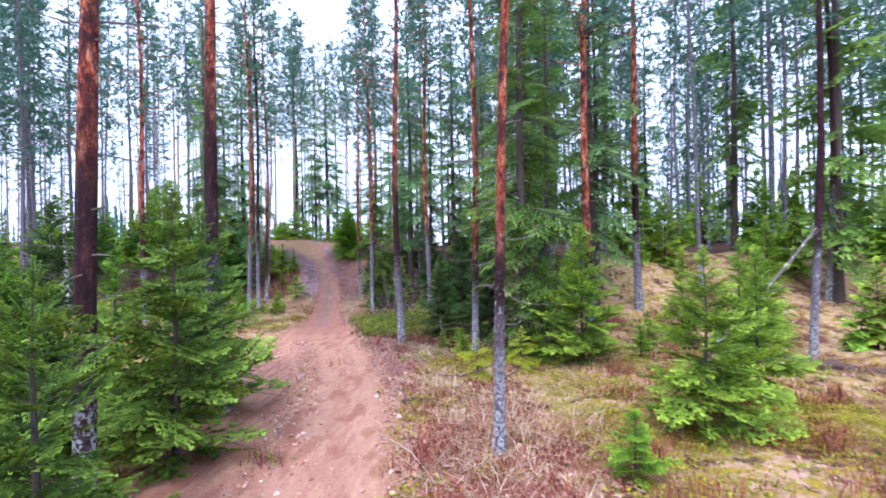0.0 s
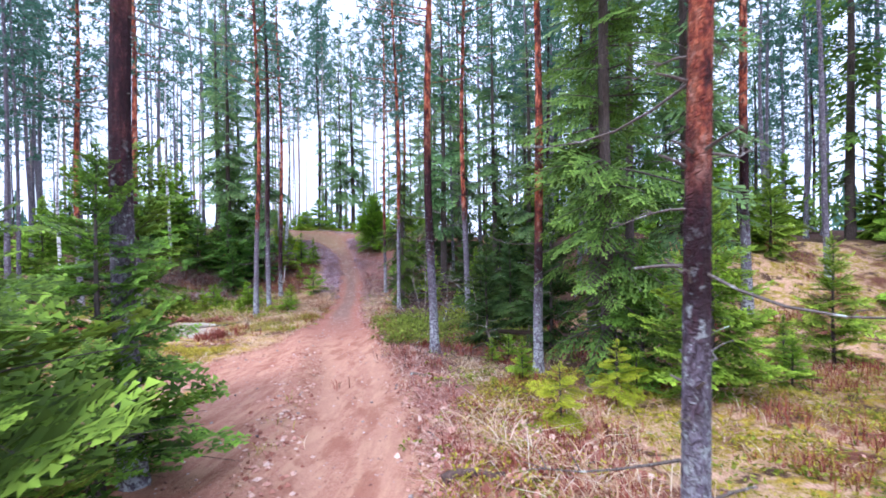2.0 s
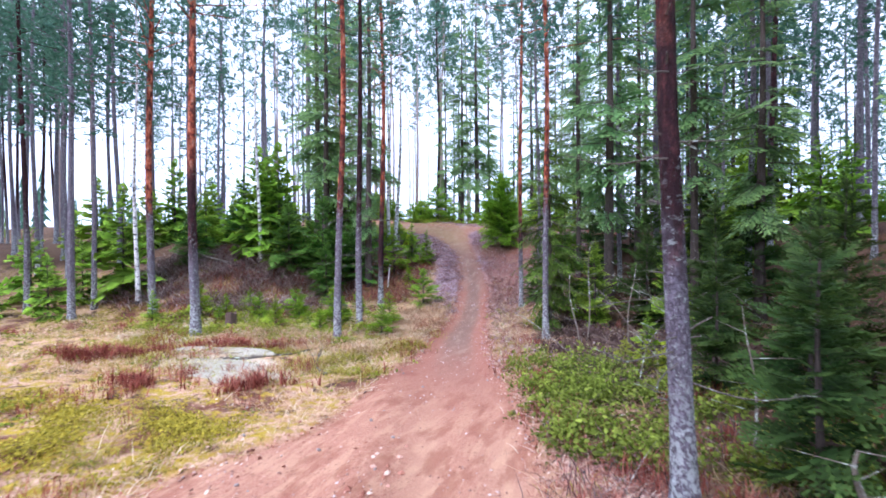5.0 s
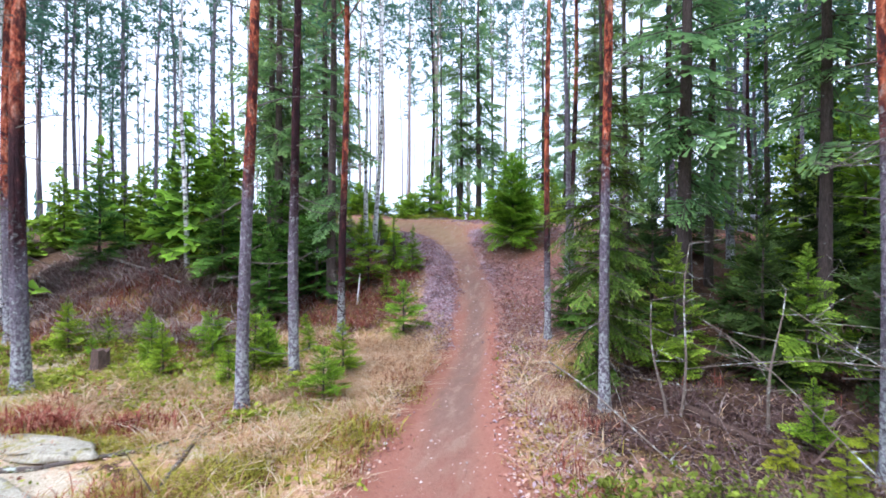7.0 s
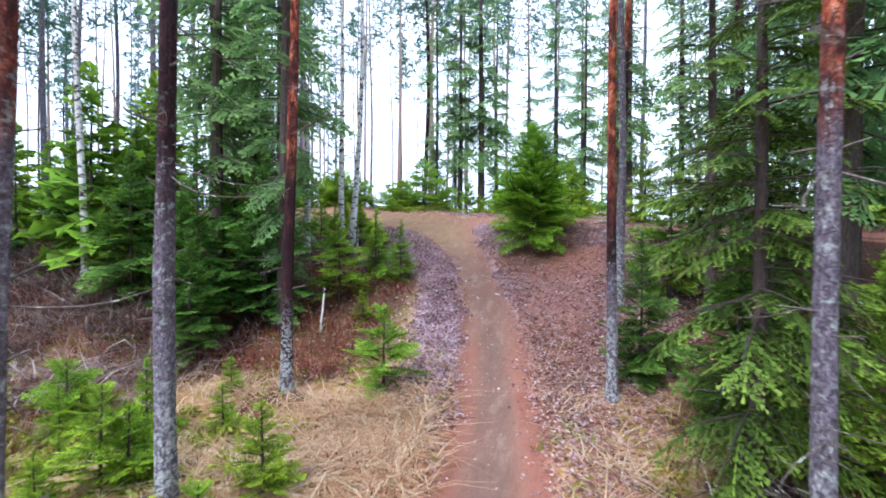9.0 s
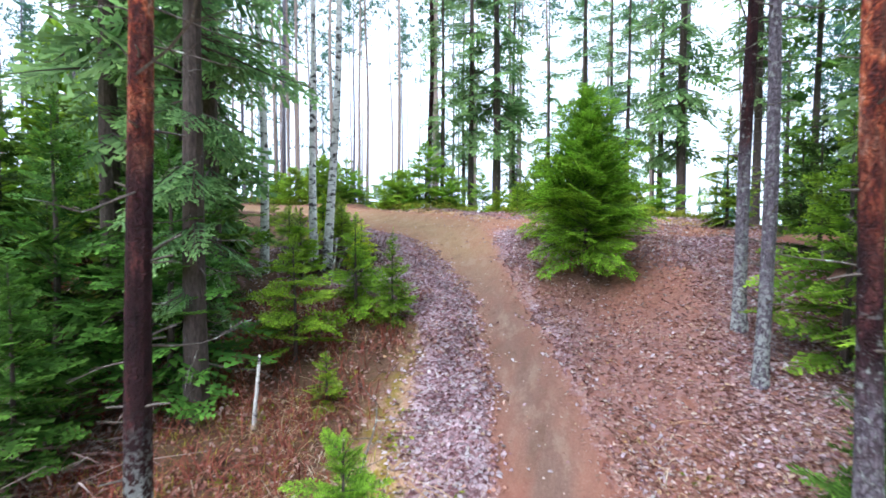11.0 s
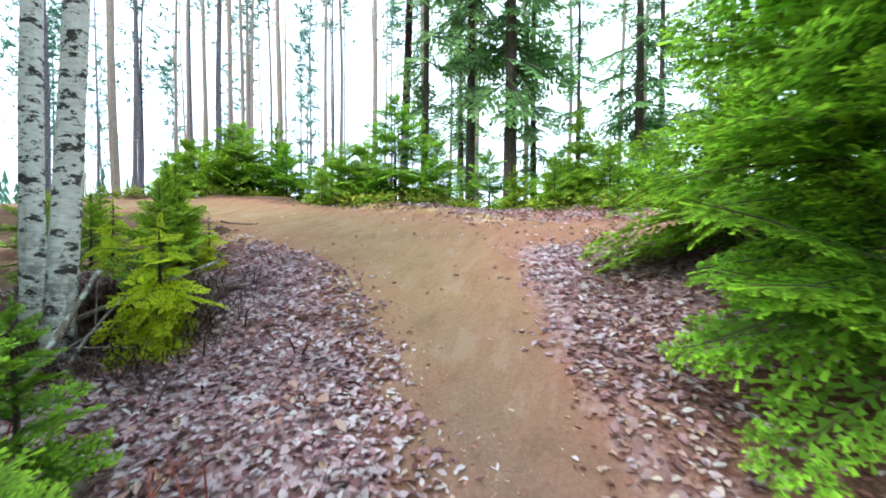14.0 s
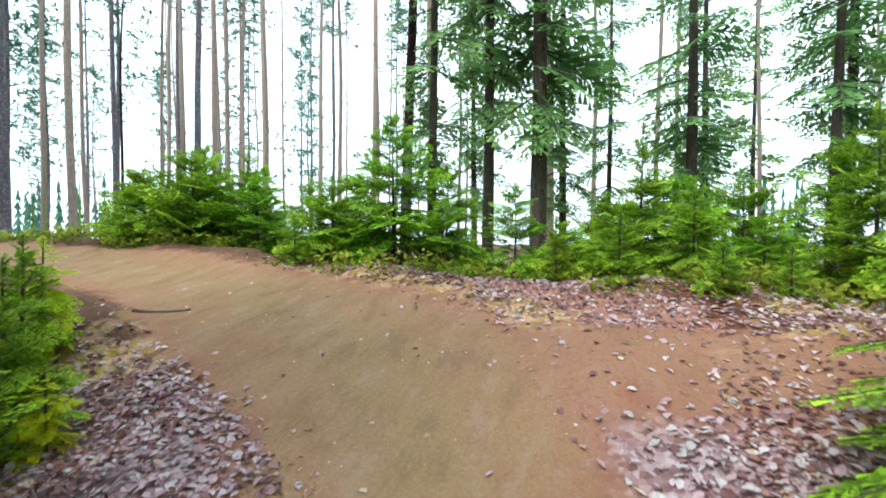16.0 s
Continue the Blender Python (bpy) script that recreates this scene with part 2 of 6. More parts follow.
    ruddy = maths(n, l, "MULTIPLY_ADD", plain, -0.75, 1.0)
    earth = mix(n, l, plain, red, mix(n, l, attr(n, "olive"), grey, olive))
    rut = attr(n, "rut")
    earth = mix(n, l, maths(n, l, "MULTIPLY", rut, maths(n, l, "MULTIPLY", ruddy, 0.35)), earth, (0.64, 0.385, 0.25))
    streak = noise_node(n, l, 5.0, 6, 0.65, co, (1.8, 0.35, 1))
    earth = mix(n, l, maths(n, l, "MULTIPLY", between(n, l, streak, 0.47, 0.60), maths(n, l, "MULTIPLY", ruddy, maths(n, l, "MULTIPLY_ADD", attr(n, "dry"), 0.4, 0.12))), earth, (0.62, 0.37, 0.23))
    pack = noise_node(n, l, 2.2, 4, 0.6, co, (1.4, 0.5, 1))
    earth = mix(n, l, maths(n, l, "MULTIPLY", between(n, l, pack, 0.50, 0.64), maths(n, l, "MULTIPLY", ruddy, 0.55)), earth, (0.27, 0.085, 0.05))
    damp = maths(n, l, "MULTIPLY", maths(n, l, "SUBTRACT", 1.0, attr(n, "dry")), maths(n, l, "MULTIPLY", ruddy, 0.6))
    earth = mix(n, l, damp, earth, (0.28, 0.105, 0.080))
    worn = noise_node(n, l, 3.0, 6, 0.7, co, (1.5, 0.5, 1))
    earth = mix(n, l, maths(n, l, "MULTIPLY", between(n, l, worn, 0.50, 0.66), maths(n, l, "MULTIPLY", plain, 0.45)), earth, (0.17, 0.105, 0.065))
    earth = mix(n, l, maths(n, l, "MULTIPLY", between(n, l, worn, 0.48, 0.36), maths(n, l, "MULTIPLY", plain, 0.5)), earth, (0.40, 0.28, 0.205))
    crumb = between(n, l, noise_node(n, l, 95, 4, 0.6, co), 0.58, 0.66)
    earth = mix(n, l, maths(n, l, "MULTIPLY", crumb, 0.28), earth, (0.60, 0.46, 0.38))
    clod = between(n, l, noise_node(n, l, 20, 5, 0.7, co), 0.56, 0.66)
    earth = mix(n, l, maths(n, l, "MULTIPLY", clod, maths(n, l, "MULTIPLY", maths(n, l, "MULTIPLY_ADD", rut, -0.45, 0.55), maths(n, l, "MULTIPLY_ADD", plain, -0.7, 1.0))), earth, (0.15, 0.062, 0.045))
    edge = maths(n, l, "ADD", attr(n, "bare"), maths(n, l, "MULTIPLY", maths(n, l, "SUBTRACT", mid, 0.5), 1.3))
    edge = maths(n, l, "ADD", edge, maths(n, l, "MULTIPLY", maths(n, l, "SUBTRACT", fine, 0.5), 0.8))
    col = mix(n, l, between(n, l, edge, 0.20, 0.80), col, earth)
    l.new(col, b.inputs["Base Color"])
    b.inputs["Roughness"].default_value = 0.92
    b.inputs["Specular IOR Level"].default_value = 0.15
    bump(n, l, b, maths(n, l, "ADD", fine, maths(n, l, "MULTIPLY", mid, maths(n, l, "MULTIPLY_ADD", attr(n, "bare"), -1.4, 1.5))), 0.7, 0.03)
    return mat


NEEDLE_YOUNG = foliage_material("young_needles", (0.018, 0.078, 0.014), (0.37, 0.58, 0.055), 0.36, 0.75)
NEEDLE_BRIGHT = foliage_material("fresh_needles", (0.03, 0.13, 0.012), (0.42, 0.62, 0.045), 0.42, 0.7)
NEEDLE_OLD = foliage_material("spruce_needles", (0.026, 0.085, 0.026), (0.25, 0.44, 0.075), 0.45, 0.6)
# pale copy of the spruce needles, backlight and haze in the colour
NEEDLE_HAZY = foliage_material("hazy_spruce_needles", (0.065, 0.160, 0.078), (0.32, 0.52, 0.17), 0.5, 0.5)
# darker copies of the young needles, forest shade painted into their colour
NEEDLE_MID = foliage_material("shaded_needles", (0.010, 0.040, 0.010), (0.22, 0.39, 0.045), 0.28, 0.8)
NEEDLE_DEEP_SHADE = foliage_material("deep_shade_needles", (0.014, 0.042, 0.014), (0.10, 0.17, 0.04), 0.35, 0.6)
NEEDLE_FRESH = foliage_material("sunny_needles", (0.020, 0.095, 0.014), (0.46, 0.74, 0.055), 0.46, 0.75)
# two more shaded copies: shade on the bank and in the skirted spruce
NEEDLE_BANK_SHADED = foliage_material("shaded_bank_needles", (0.012, 0.048, 0.014), (0.17, 0.33, 0.05), 0.32, 0.75)
NEEDLE_SKIRT = foliage_material("shaded_skirt_needles", (0.010, 0.040, 0.009), (0.17, 0.27, 0.036), 0.22, 0.85)
# blue-green pine needles, with distance haze lifted into the colour
NEEDLE_PINE = foliage_material("pine_needles", (0.05, 0.125, 0.085), (0.17, 0.32, 0.22), 0.45)
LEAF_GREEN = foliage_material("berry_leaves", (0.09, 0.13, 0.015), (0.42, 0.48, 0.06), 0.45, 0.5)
MAT_PINE = {k: pine_bark("pine_bark_" + k, low, high) for k, low, high in (
    ("red", 1.5, 2.8), ("brown", 2.2, 4.6), ("orange", 3.1, 3.3), ("maroon", 0.2, 3.3), ("dark", 2.6, 30.0), ("grey", 60.0, 62.0))}
# pale upper bark with sky glare and haze put into its colour
MAT_PINE["pale"] = dark_bark("hazed_pine_bark", [(0.3, (0.20, 0.145, 0.125)), (0.55, (0.38, 0.29, 0.255)), (0.8, (0.54, 0.44, 0.40))], (0.30, 0.27, 0.26), 0.6)
MAT_SPRUCE = dark_bark("spruce_bark", [(0.3, (0.028, 0.02, 0.018)), (0.55, (0.085, 0.062, 0.055)), (0.8, (0.17, 0.13, 0.115))], much=0.64)
MAT_TWIG = dark_bark("dead_twig", [(0.3, (0.06, 0.045, 0.04)), (0.6, (0.17, 0.14, 0.12)), (0.8, (0.28, 0.25, 0.22))], (0.55, 0.60, 0.52), 0.55)
MAT_PALE = dark_bark("pale_dead_wood", [(0.3, (0.10, 0.075, 0.06)), (0.6, (0.24, 0.19, 0.155)), (0.8, (0.40, 0.35, 0.30))], (0.60, 0.64, 0.57), 0.52)
MAT_LOG = dark_bark("rotting_log", [(0.3, (0.045, 0.028, 0.022)), (0.6, (0.14, 0.085, 0.065)), (0.8, (0.26, 0.18, 0.14))], much=0.66)
MAT_BIRCH = birch_bark()
MAT_GROUND = ground_material("forest_floor")
STRAW = litter_material("dry_grass", [(0.0, (0.50, 0.27, 0.14)), (0.4, (0.76, 0.51, 0.30)), (0.75, (0.90, 0.71, 0.48)), (1.0, (0.95, 0.85, 0.66))], 0.7, 0.4)
HEATH = litter_material("brown_heath", [(0.0, (0.11, 0.022, 0.018)), (0.5, (0.34, 0.078, 0.052)), (1.0, (0.54, 0.22, 0.15))], 0.8, 0.2)
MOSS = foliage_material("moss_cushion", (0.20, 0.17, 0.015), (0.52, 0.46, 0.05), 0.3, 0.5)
BROWN_LEAVES = litter_material("brown_leaves", [(0.0, (0.14, 0.055, 0.04)), (0.4, (0.42, 0.20, 0.16)), (0.75, (0.66, 0.42, 0.36)), (0.95, (0.78, 0.64, 0.58)), (1.0, (0.70, 0.42, 0.18))], 0.65, 0.15, 0.25)
STICKS = litter_material("twig_litter", [(0.0, (0.14, 0.075, 0.065)), (0.45, (0.36, 0.25, 0.225)), (0.8, (0.60, 0.48, 0.44)), (1.0, (0.80, 0.72, 0.64))], 0.8, 0.2)
LEAVES = litter_material("fallen_leaves", [(0.0, (0.20, 0.085, 0.085)), (0.22, (0.52, 0.28, 0.30)), (0.55, (0.78, 0.57, 0.63)), (0.85, (0.84, 0.73, 0.78)), (0.97, (0.90, 0.84, 0.83)), (1.0, (0.76, 0.54, 0.32))], 0.55, 0.25, 0.36)
DARK_BRUSH = litter_material("dark_brush", [(0.0, (0.035, 0.02, 0.018)), (0.6, (0.13, 0.075, 0.07)), (0.9, (0.26, 0.18, 0.165)), (1.0, (0.46, 0.38, 0.35))])
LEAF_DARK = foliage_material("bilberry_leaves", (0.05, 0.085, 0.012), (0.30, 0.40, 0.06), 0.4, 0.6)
NEEDLE_LIME = foliage_material("lime_needles", (0.48, 0.60, 0.02), (0.80, 0.90, 0.06), 0.6)
NEEDLE_YELLOW = foliage_material("yellow_green_needles", (0.16, 0.26, 0.015), (0.62, 0.70, 0.05), 0.5)
CHIPS = litter_material("bark_chips", [(0.0, (0.22, 0.07, 0.045)), (0.35, (0.48, 0.21, 0.145)), (0.7, (0.68, 0.40, 0.30)), (1.0, (0.82, 0.62, 0.50))])
SEDGE = foliage_material("sedge", (0.16, 0.14, 0.02), (0.56, 0.54, 0.09), 0.45, 0.5)
GRAVEL = litter_material("gravel", [(0.0, (0.24, 0.11, 0.085)), (0.4, (0.46, 0.27, 0.21)), (0.8, (0.66, 0.48, 0.41)), (1.0, (0.80, 0.70, 0.65))])
LEAF_ONE = single_material("single_leaf", [(0.0, (0.30, 0.17, 0.11)), (0.45, (0.52, 0.36, 0.27)), (0.85, (0.76, 0.62, 0.50)), (1.0, (0.82, 0.70, 0.46))])
ROCK = dark_bark("lichen_rock", [(0.3, (0.22, 0.18, 0.14)), (0.55, (0.46, 0.42, 0.32)), (0.8, (0.68, 0.66, 0.54))], (0.30, 0.27, 0.08), 0.54)
STONE = single_material("small_stone", [(0.0, (0.20, 0.15, 0.14)), (0.5, (0.34, 0.27, 0.25)), (1.0, (0.48, 0.42, 0.40))])

# ---- the lie of the land ----
SLOPE_Y = [-30, 0, 6, 9, 13, 18, 21, 22.8, 24.9, 26.6, 27.1, 28.2, 29.1, 30, 31.2, 32.5, 33.5, 34.5, 36, 40, 50, 80]
SLOPE_Z = [0, 0.1, 0.1, 0, -0.13, -0.25, -0.15, -0.03, 0.35, 0.97, 1.2, 1.55, 1.9, 2.2, 2.55, 2.9, 3.1, 3.25, 3.2, 2.2, -0.8, -3.5]
# lines of bare earth: points with half widths, and how bare they are
TRAILS = [
    ([(-1.0, -6, 0.8), (-1.1, 3, 0.75), (-1.35, 6, 0.72), (-1.85, 9, 0.7), (-2.55, 12, 0.7), (-3.8, 16, 0.8), (-4.75, 18.5, 0.8),
      (-5.35, 21, 0.68), (-5.7, 23.5, 0.55), (-6.2, 25.7, 0.48), (-6.65, 27, 0.42), (-7.2, 28.3, 0.40), (-8.0, 29.7, 0.55),
      (-8.7, 31, 0.85), (-9.6, 32.4, 1.05), (-11.5, 33.25, 0.95), (-13.4, 33.8, 0.75), (-15.7, 33.95, 0.6), (-19, 34.4, 0.6), (-30, 36.5, 0.6)], 1.0),
    ([(-2.3, 3, 0.45), (-2.9, 6.5, 0.6), (-3.4, 9, 0.7), (-4.1, 12, 0.8), (-4.5, 15, 0.75), (-4.9, 18, 0.7)], 0.95),
    ([(-4.6, 14, 0.7), (-5.4, 11.6, 0.9), (-7.2, 9.6, 0.9), (-10, 8, 0.8), (-16, 6, 0.8)], 0.85),
    ([(-9.2, 32.2, 0.8), (-7.6, 32.6, 0.65), (-5.6, 32.6, 0.55), (-2.5, 31.8, 0.5), (4, 30, 0.5)], 0.8),
    ([(-5.6, 24.0, 0.6), (-5.3, 26.5, 0.9), (-5.0, 28.2, 0.85), (-4.8, 30, 0.6), (-4.9, 32, 0.6)], 0.55),
]


def ease(a, b, x):
    u = np.clip((x - a) / (b - a), 0, 1)
    return u * u * (3 - 2 * u)


def from_line(x, y, line):
    """Distance from a line of points in units of its half width there."""
    best = np.full(np.shape(x), 1e9)
    for (ax, ay, aw), (bx, by, bw) in zip(line, line[1:]):
        dx, dy = bx - ax, by - ay
        u = np.clip(((x - ax) * dx + (y - ay) * dy) / (dx * dx + dy * dy), 0, 1)
        best = np.minimum(best, np.hypot(x - ax - u * dx, y - ay - u * dy) / (aw + u * (bw - aw)))
    return best


def bareness(x, y):
    return np.max([how * ease(1.55, 0.65, from_line(x, y, line)) for line, how in TRAILS], axis=0)


def beside(x, y):
    """How far a place lies to the right of the main trail's middle line."""
    line = TRAILS[0][0]
    return x - np.interp(y, [p[1] for p in line], [p[0] for p in line])


def waves(x, y):
    """A few sines of unlike lengths: uneven ground."""
    return (0.030 * np.sin(1.9 * x + 0.8 * y) + 0.028 * np.sin(-1.1 * x + 2.3 * y + 1) + 0.014 * np.sin(4.7 * x - 3.1 * y + 2)
            + 0.012 * np.sin(3.7 * x + 6.1 * y) + 0.007 * np.sin(11 * x + 5 * y) * np.sin(9 * y - 4 * x))


def ground_z(x, y):
    x, y = np.asarray(x, float), np.asarray(y, float)
    crest = ease(30, 36, y) * (np.clip(-9.5 - x, 0, 6) * 0.065 - np.clip(x + 6.5, 0, 8) * 0.09)
    z = np.interp(y, SLOPE_Y, SLOPE_Z) + crest
    z = z + 1.25 * ease(20.3, 25.5, y) * ease(-10.5, -15, x) * ease(31, 26, y)
    z = z + 2.3 * ease(12.8, 19, y + 0.1 * (x - 6)) * ease(1.5, 5.5, x) * ease(34, 22, y)
    bare = bareness(x, y)
    far = ease(30, 120, np.hypot(x + 5, y - 18))
    z = z + waves(x, y) * (1 - 0.96 * bare) * (1 + 0.8 * ease(3, 9, np.abs(x + 4))) + far * 1.2 * np.sin(x * 0.06) * np.sin(y * 0.05 + 1)
    main = from_line(x, y, TRAILS[0][0])
    z = z - 0.07 * ease(1.25, 0.3, main) - 0.016 * np.exp(-((main - 0.6) / 0.42) ** 2) * ease(24, 19, y) + 0.05 * np.exp(-((main - 1.5) / 0.35) ** 2)
    z = z + 0.10 * np.exp(-(((x + 2.95) - (9.8 - y) * 0.29) / 0.35) ** 2) * ease(4.5, 7, y) * ease(14.5, 12, y)
    return z


def g(x, y):
    return float(ground_z(x, y))

# ---- mesh helpers ----
def mesh_of(name, verts, faces, mat, attrs=None, smooth=False):
    """A mesh from arrays: verts (n, 3), faces (m, 3) or (m, 4), all of one kind."""
    verts, faces = np.asarray(verts, np.float32), np.asarray(faces, np.int32)
    me = bpy.data.meshes.new(name)
    k = faces.shape[1]
    me.vertices.add(len(verts))
    me.vertices.foreach_set("co", verts.ravel())
    me.loops.add(faces.size)
    me.loops.foreach_set("vertex_index", faces.ravel())
    me.polygons.add(len(faces))
    me.polygons.foreach_set("loop_start", np.arange(0, faces.size, k, dtype=np.int32))
    me.polygons.foreach_set("use_smooth", np.full(len(faces), smooth))
    for key, values in (attrs or {}).items():
        at = me.attributes.new(key, "FLOAT", "POINT")
        at.data.foreach_set("value", np.asarray(values, np.float32))
    me.update(calc_edges=True)
    me.validate()
    me.materials.append(mat)
    return me


class Pile:
    """Gathers pieces of triangles into one mesh."""

    def __init__(self):
        self.v, self.f, self.a, self.count = [], [], [], 0

    def add(self, v, f, tip=None):
        self.v.append(v)
        self.f.append(np.asarray(f) + self.count)
        self.a.append(np.zeros(len(v)) if tip is None else tip)
        self.count += len(v)

    def mesh(self, name, mat, smooth=False):
        return mesh_of(name, np.concatenate(self.v), np.concatenate(self.f), mat, {"tip": np.concatenate(self.a)}, smooth)


def tube(points, radii, sides=8, rough=0.0, rng=None):
    """A tapered tube along points, closed at the end; triangles."""
    pts = np.asarray(points, float)
    ang = np.linspace(0, 2 * np.pi, sides, endpoint=False)
    v = []
    for i, (p, r) in enumerate(zip(pts, radii)):
        d = pts[min(i + 1, len(pts) - 1)] - pts[max(i - 1, 0)]
        d = d / (np.linalg.norm(d) + 1e-9)
        side = np.cross(d, (0, 0, 1) if abs(d[2]) < 0.9 else (1, 0, 0))
        side /= np.linalg.norm(side)
        up = np.cross(side, d)
        rr = r * (1 + (rough * rng.standard_normal(sides) if rough else 0))
        v.append(p + (np.cos(ang) * rr)[:, None] * side + (np.sin(ang) * rr)[:, None] * up)
    v = np.concatenate(v)
    f = []
    for i in range(len(pts) - 1):
        for k in range(sides):
            a, b = i * sides + k, i * sides + (k + 1) % sides
            f += [(a, b, b + sides), (a, b + sides, a + sides)]
    top = (len(pts) - 1) * sides
    f += [(top, top + k, top + k + 1) for k in range(1, sides - 1)]
    f += [(0, k + 1, k) for k in range(1, sides - 1)]
    return v, np.array(f)


def needle_twig(a, b, width, n, rng, side):
    """A twig set with needles on both sides: a saw-edged strip."""
    t = np.linspace(0, 1, n + 1)[:, None]
    axis = a + (b - a) * t
    mid = (axis[:-1] + axis[1:]) / 2
    w = width * (1 - 0.55 * t[:-1]) * rng.uniform(0.75, 1.25, (n, 1))
    ahead = (b - a) / n
    v = np.concatenate([axis, mid + side * w + ahead * 0.5, mid - side * w + ahead * 0.5])
    i = np.arange(n)
    f = np.concatenate([np.stack([i, i + 1, n + 1 + i], 1), np.stack([i + 1, i, 2 * n + 1 + i], 1)])
    return v, f


def spray(rng, twigs=11, n=5, width=0.032, sub=0, droop=0.12, hang=0.0):
    """A flat bough of length 1 along +x with needle twigs to both sides."""
    pile = Pile()

    def one(a, b, w, k, t0, t1):
        d = b - a
        s = np.cross(d, (0, 0, 1))
        s = s / (np.linalg.norm(s) + 1e-9)
        s = s + np.array((0, 0, rng.uniform(-0.5, 0.5)))
        v, f = needle_twig(a, b, w, k, rng, s)
        u = np.clip((v - a) @ d / (d @ d), 0, 1)
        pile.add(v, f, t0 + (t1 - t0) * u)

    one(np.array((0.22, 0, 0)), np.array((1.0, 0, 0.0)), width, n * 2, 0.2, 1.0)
    for i in range(twigs):
        u = 0.12 + 0.83 * (i + rng.uniform(0, 0.6)) / twigs
        for sgn in (-1, 1):
            length = (0.44 * (1 - u) ** 0.75 + 0.06) * min(1, 0.35 + 2.2 * u) * rng.uniform(0.75, 1.2)
            ang = radians(rng.uniform(42, 62))
            a = np.array((u, 0, 0.0))
            b = a + length * np.array((math.cos(ang), sgn * math.sin(ang), -hang * rng.uniform(0.6, 1.4) + rng.uniform(-0.06, 0.10)))
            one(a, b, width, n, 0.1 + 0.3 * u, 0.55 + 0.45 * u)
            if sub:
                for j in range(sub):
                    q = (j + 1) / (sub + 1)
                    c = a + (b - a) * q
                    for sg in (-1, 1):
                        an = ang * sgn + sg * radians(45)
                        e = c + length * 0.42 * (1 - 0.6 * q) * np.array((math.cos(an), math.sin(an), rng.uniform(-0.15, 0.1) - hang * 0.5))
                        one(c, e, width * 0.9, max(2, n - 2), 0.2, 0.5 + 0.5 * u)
    v, f, t = np.concatenate(pile.v), np.concatenate(pile.f), np.concatenate(pile.a)
    v[:, 2] -= droop * v[:, 0] ** 2
    return v, f, t


def boughs(pile, wood, sprays, rng, spots, stem=0.012):
    """Lays sprays at spots (place, heading, rise, length)."""
    for p, head, rise, length in spots:
        v, f, t = sprays[rng.integers(len(sprays))]
        c, s, cr, sr = math.cos(head), math.sin(head), math.cos(rise), math.sin(rise)
        roll = rng.uniform(-0.6, 0.6)
        r0 = np.array(((1, 0, 0), (0, math.cos(roll), -math.sin(roll)), (0, math.sin(roll), math.cos(roll))))
        m = np.array(((c, -s, 0), (s, c, 0), (0, 0, 1))) @ np.array(((cr, 0, -sr), (0, 1, 0), (sr, 0, cr))) @ r0
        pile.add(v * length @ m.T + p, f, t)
        if wood is not None:
            xs = np.array((0, 0.35, 0.7, 0.95))
            line = np.stack([xs, 0 * xs, -0.12 * xs ** 2 - 0.004], 1) * length @ m.T + p
            wood.add(*tube(line, stem * length * np.array((1, 0.7, 0.4, 0.15)) + 0.0012, 3))


RNG = np.random.default_rng(11)
FINE = [spray(RNG, 11, 3, 0.045, 1, -0.06) for _ in range(4)]
PLAIN = [spray(RNG, 10, 3, 0.052, 0, 0.02) for _ in range(4)]
HANG = [spray(RNG, 13, 2, 0.036, 0, 0.24, 0.14) for _ in range(4)]
LUSH = [spray(RNG, 14, 4, 0.021, 1, 0.22, 0.16) for _ in range(4)]
BOWED = [spray(RNG, 13, 4, 0.026, 2, 0.12, 0.07) for _ in range(4)]
CLOSE = [spray(RNG, 14, 5, 0.022, 2, 0.14, 0.10) for _ in range(4)]
DENSE = [spray(RNG, 13, 5, 0.024, 1, 0.34, 0.30) for _ in range(4)]
COARSE = [spray(RNG, 5, 2, 0.08, 0, 0.2, 0.12) for _ in range(4)]
ROUGH = [spray(RNG, 4, 1, 0.15, 0, 0.12, 0.10) for _ in range(4)]


def thing(name, label, category, group="", kind=""):
    return tagged(new(name), label, category, group, kind)


def child(name, mesh, parent, label="", at=None):
    ob = new(name, mesh)
    ob.parent = parent
    if at is not None:
        ob.matrix_basis = at
    if label:
        ob["label"] = label
    return ob


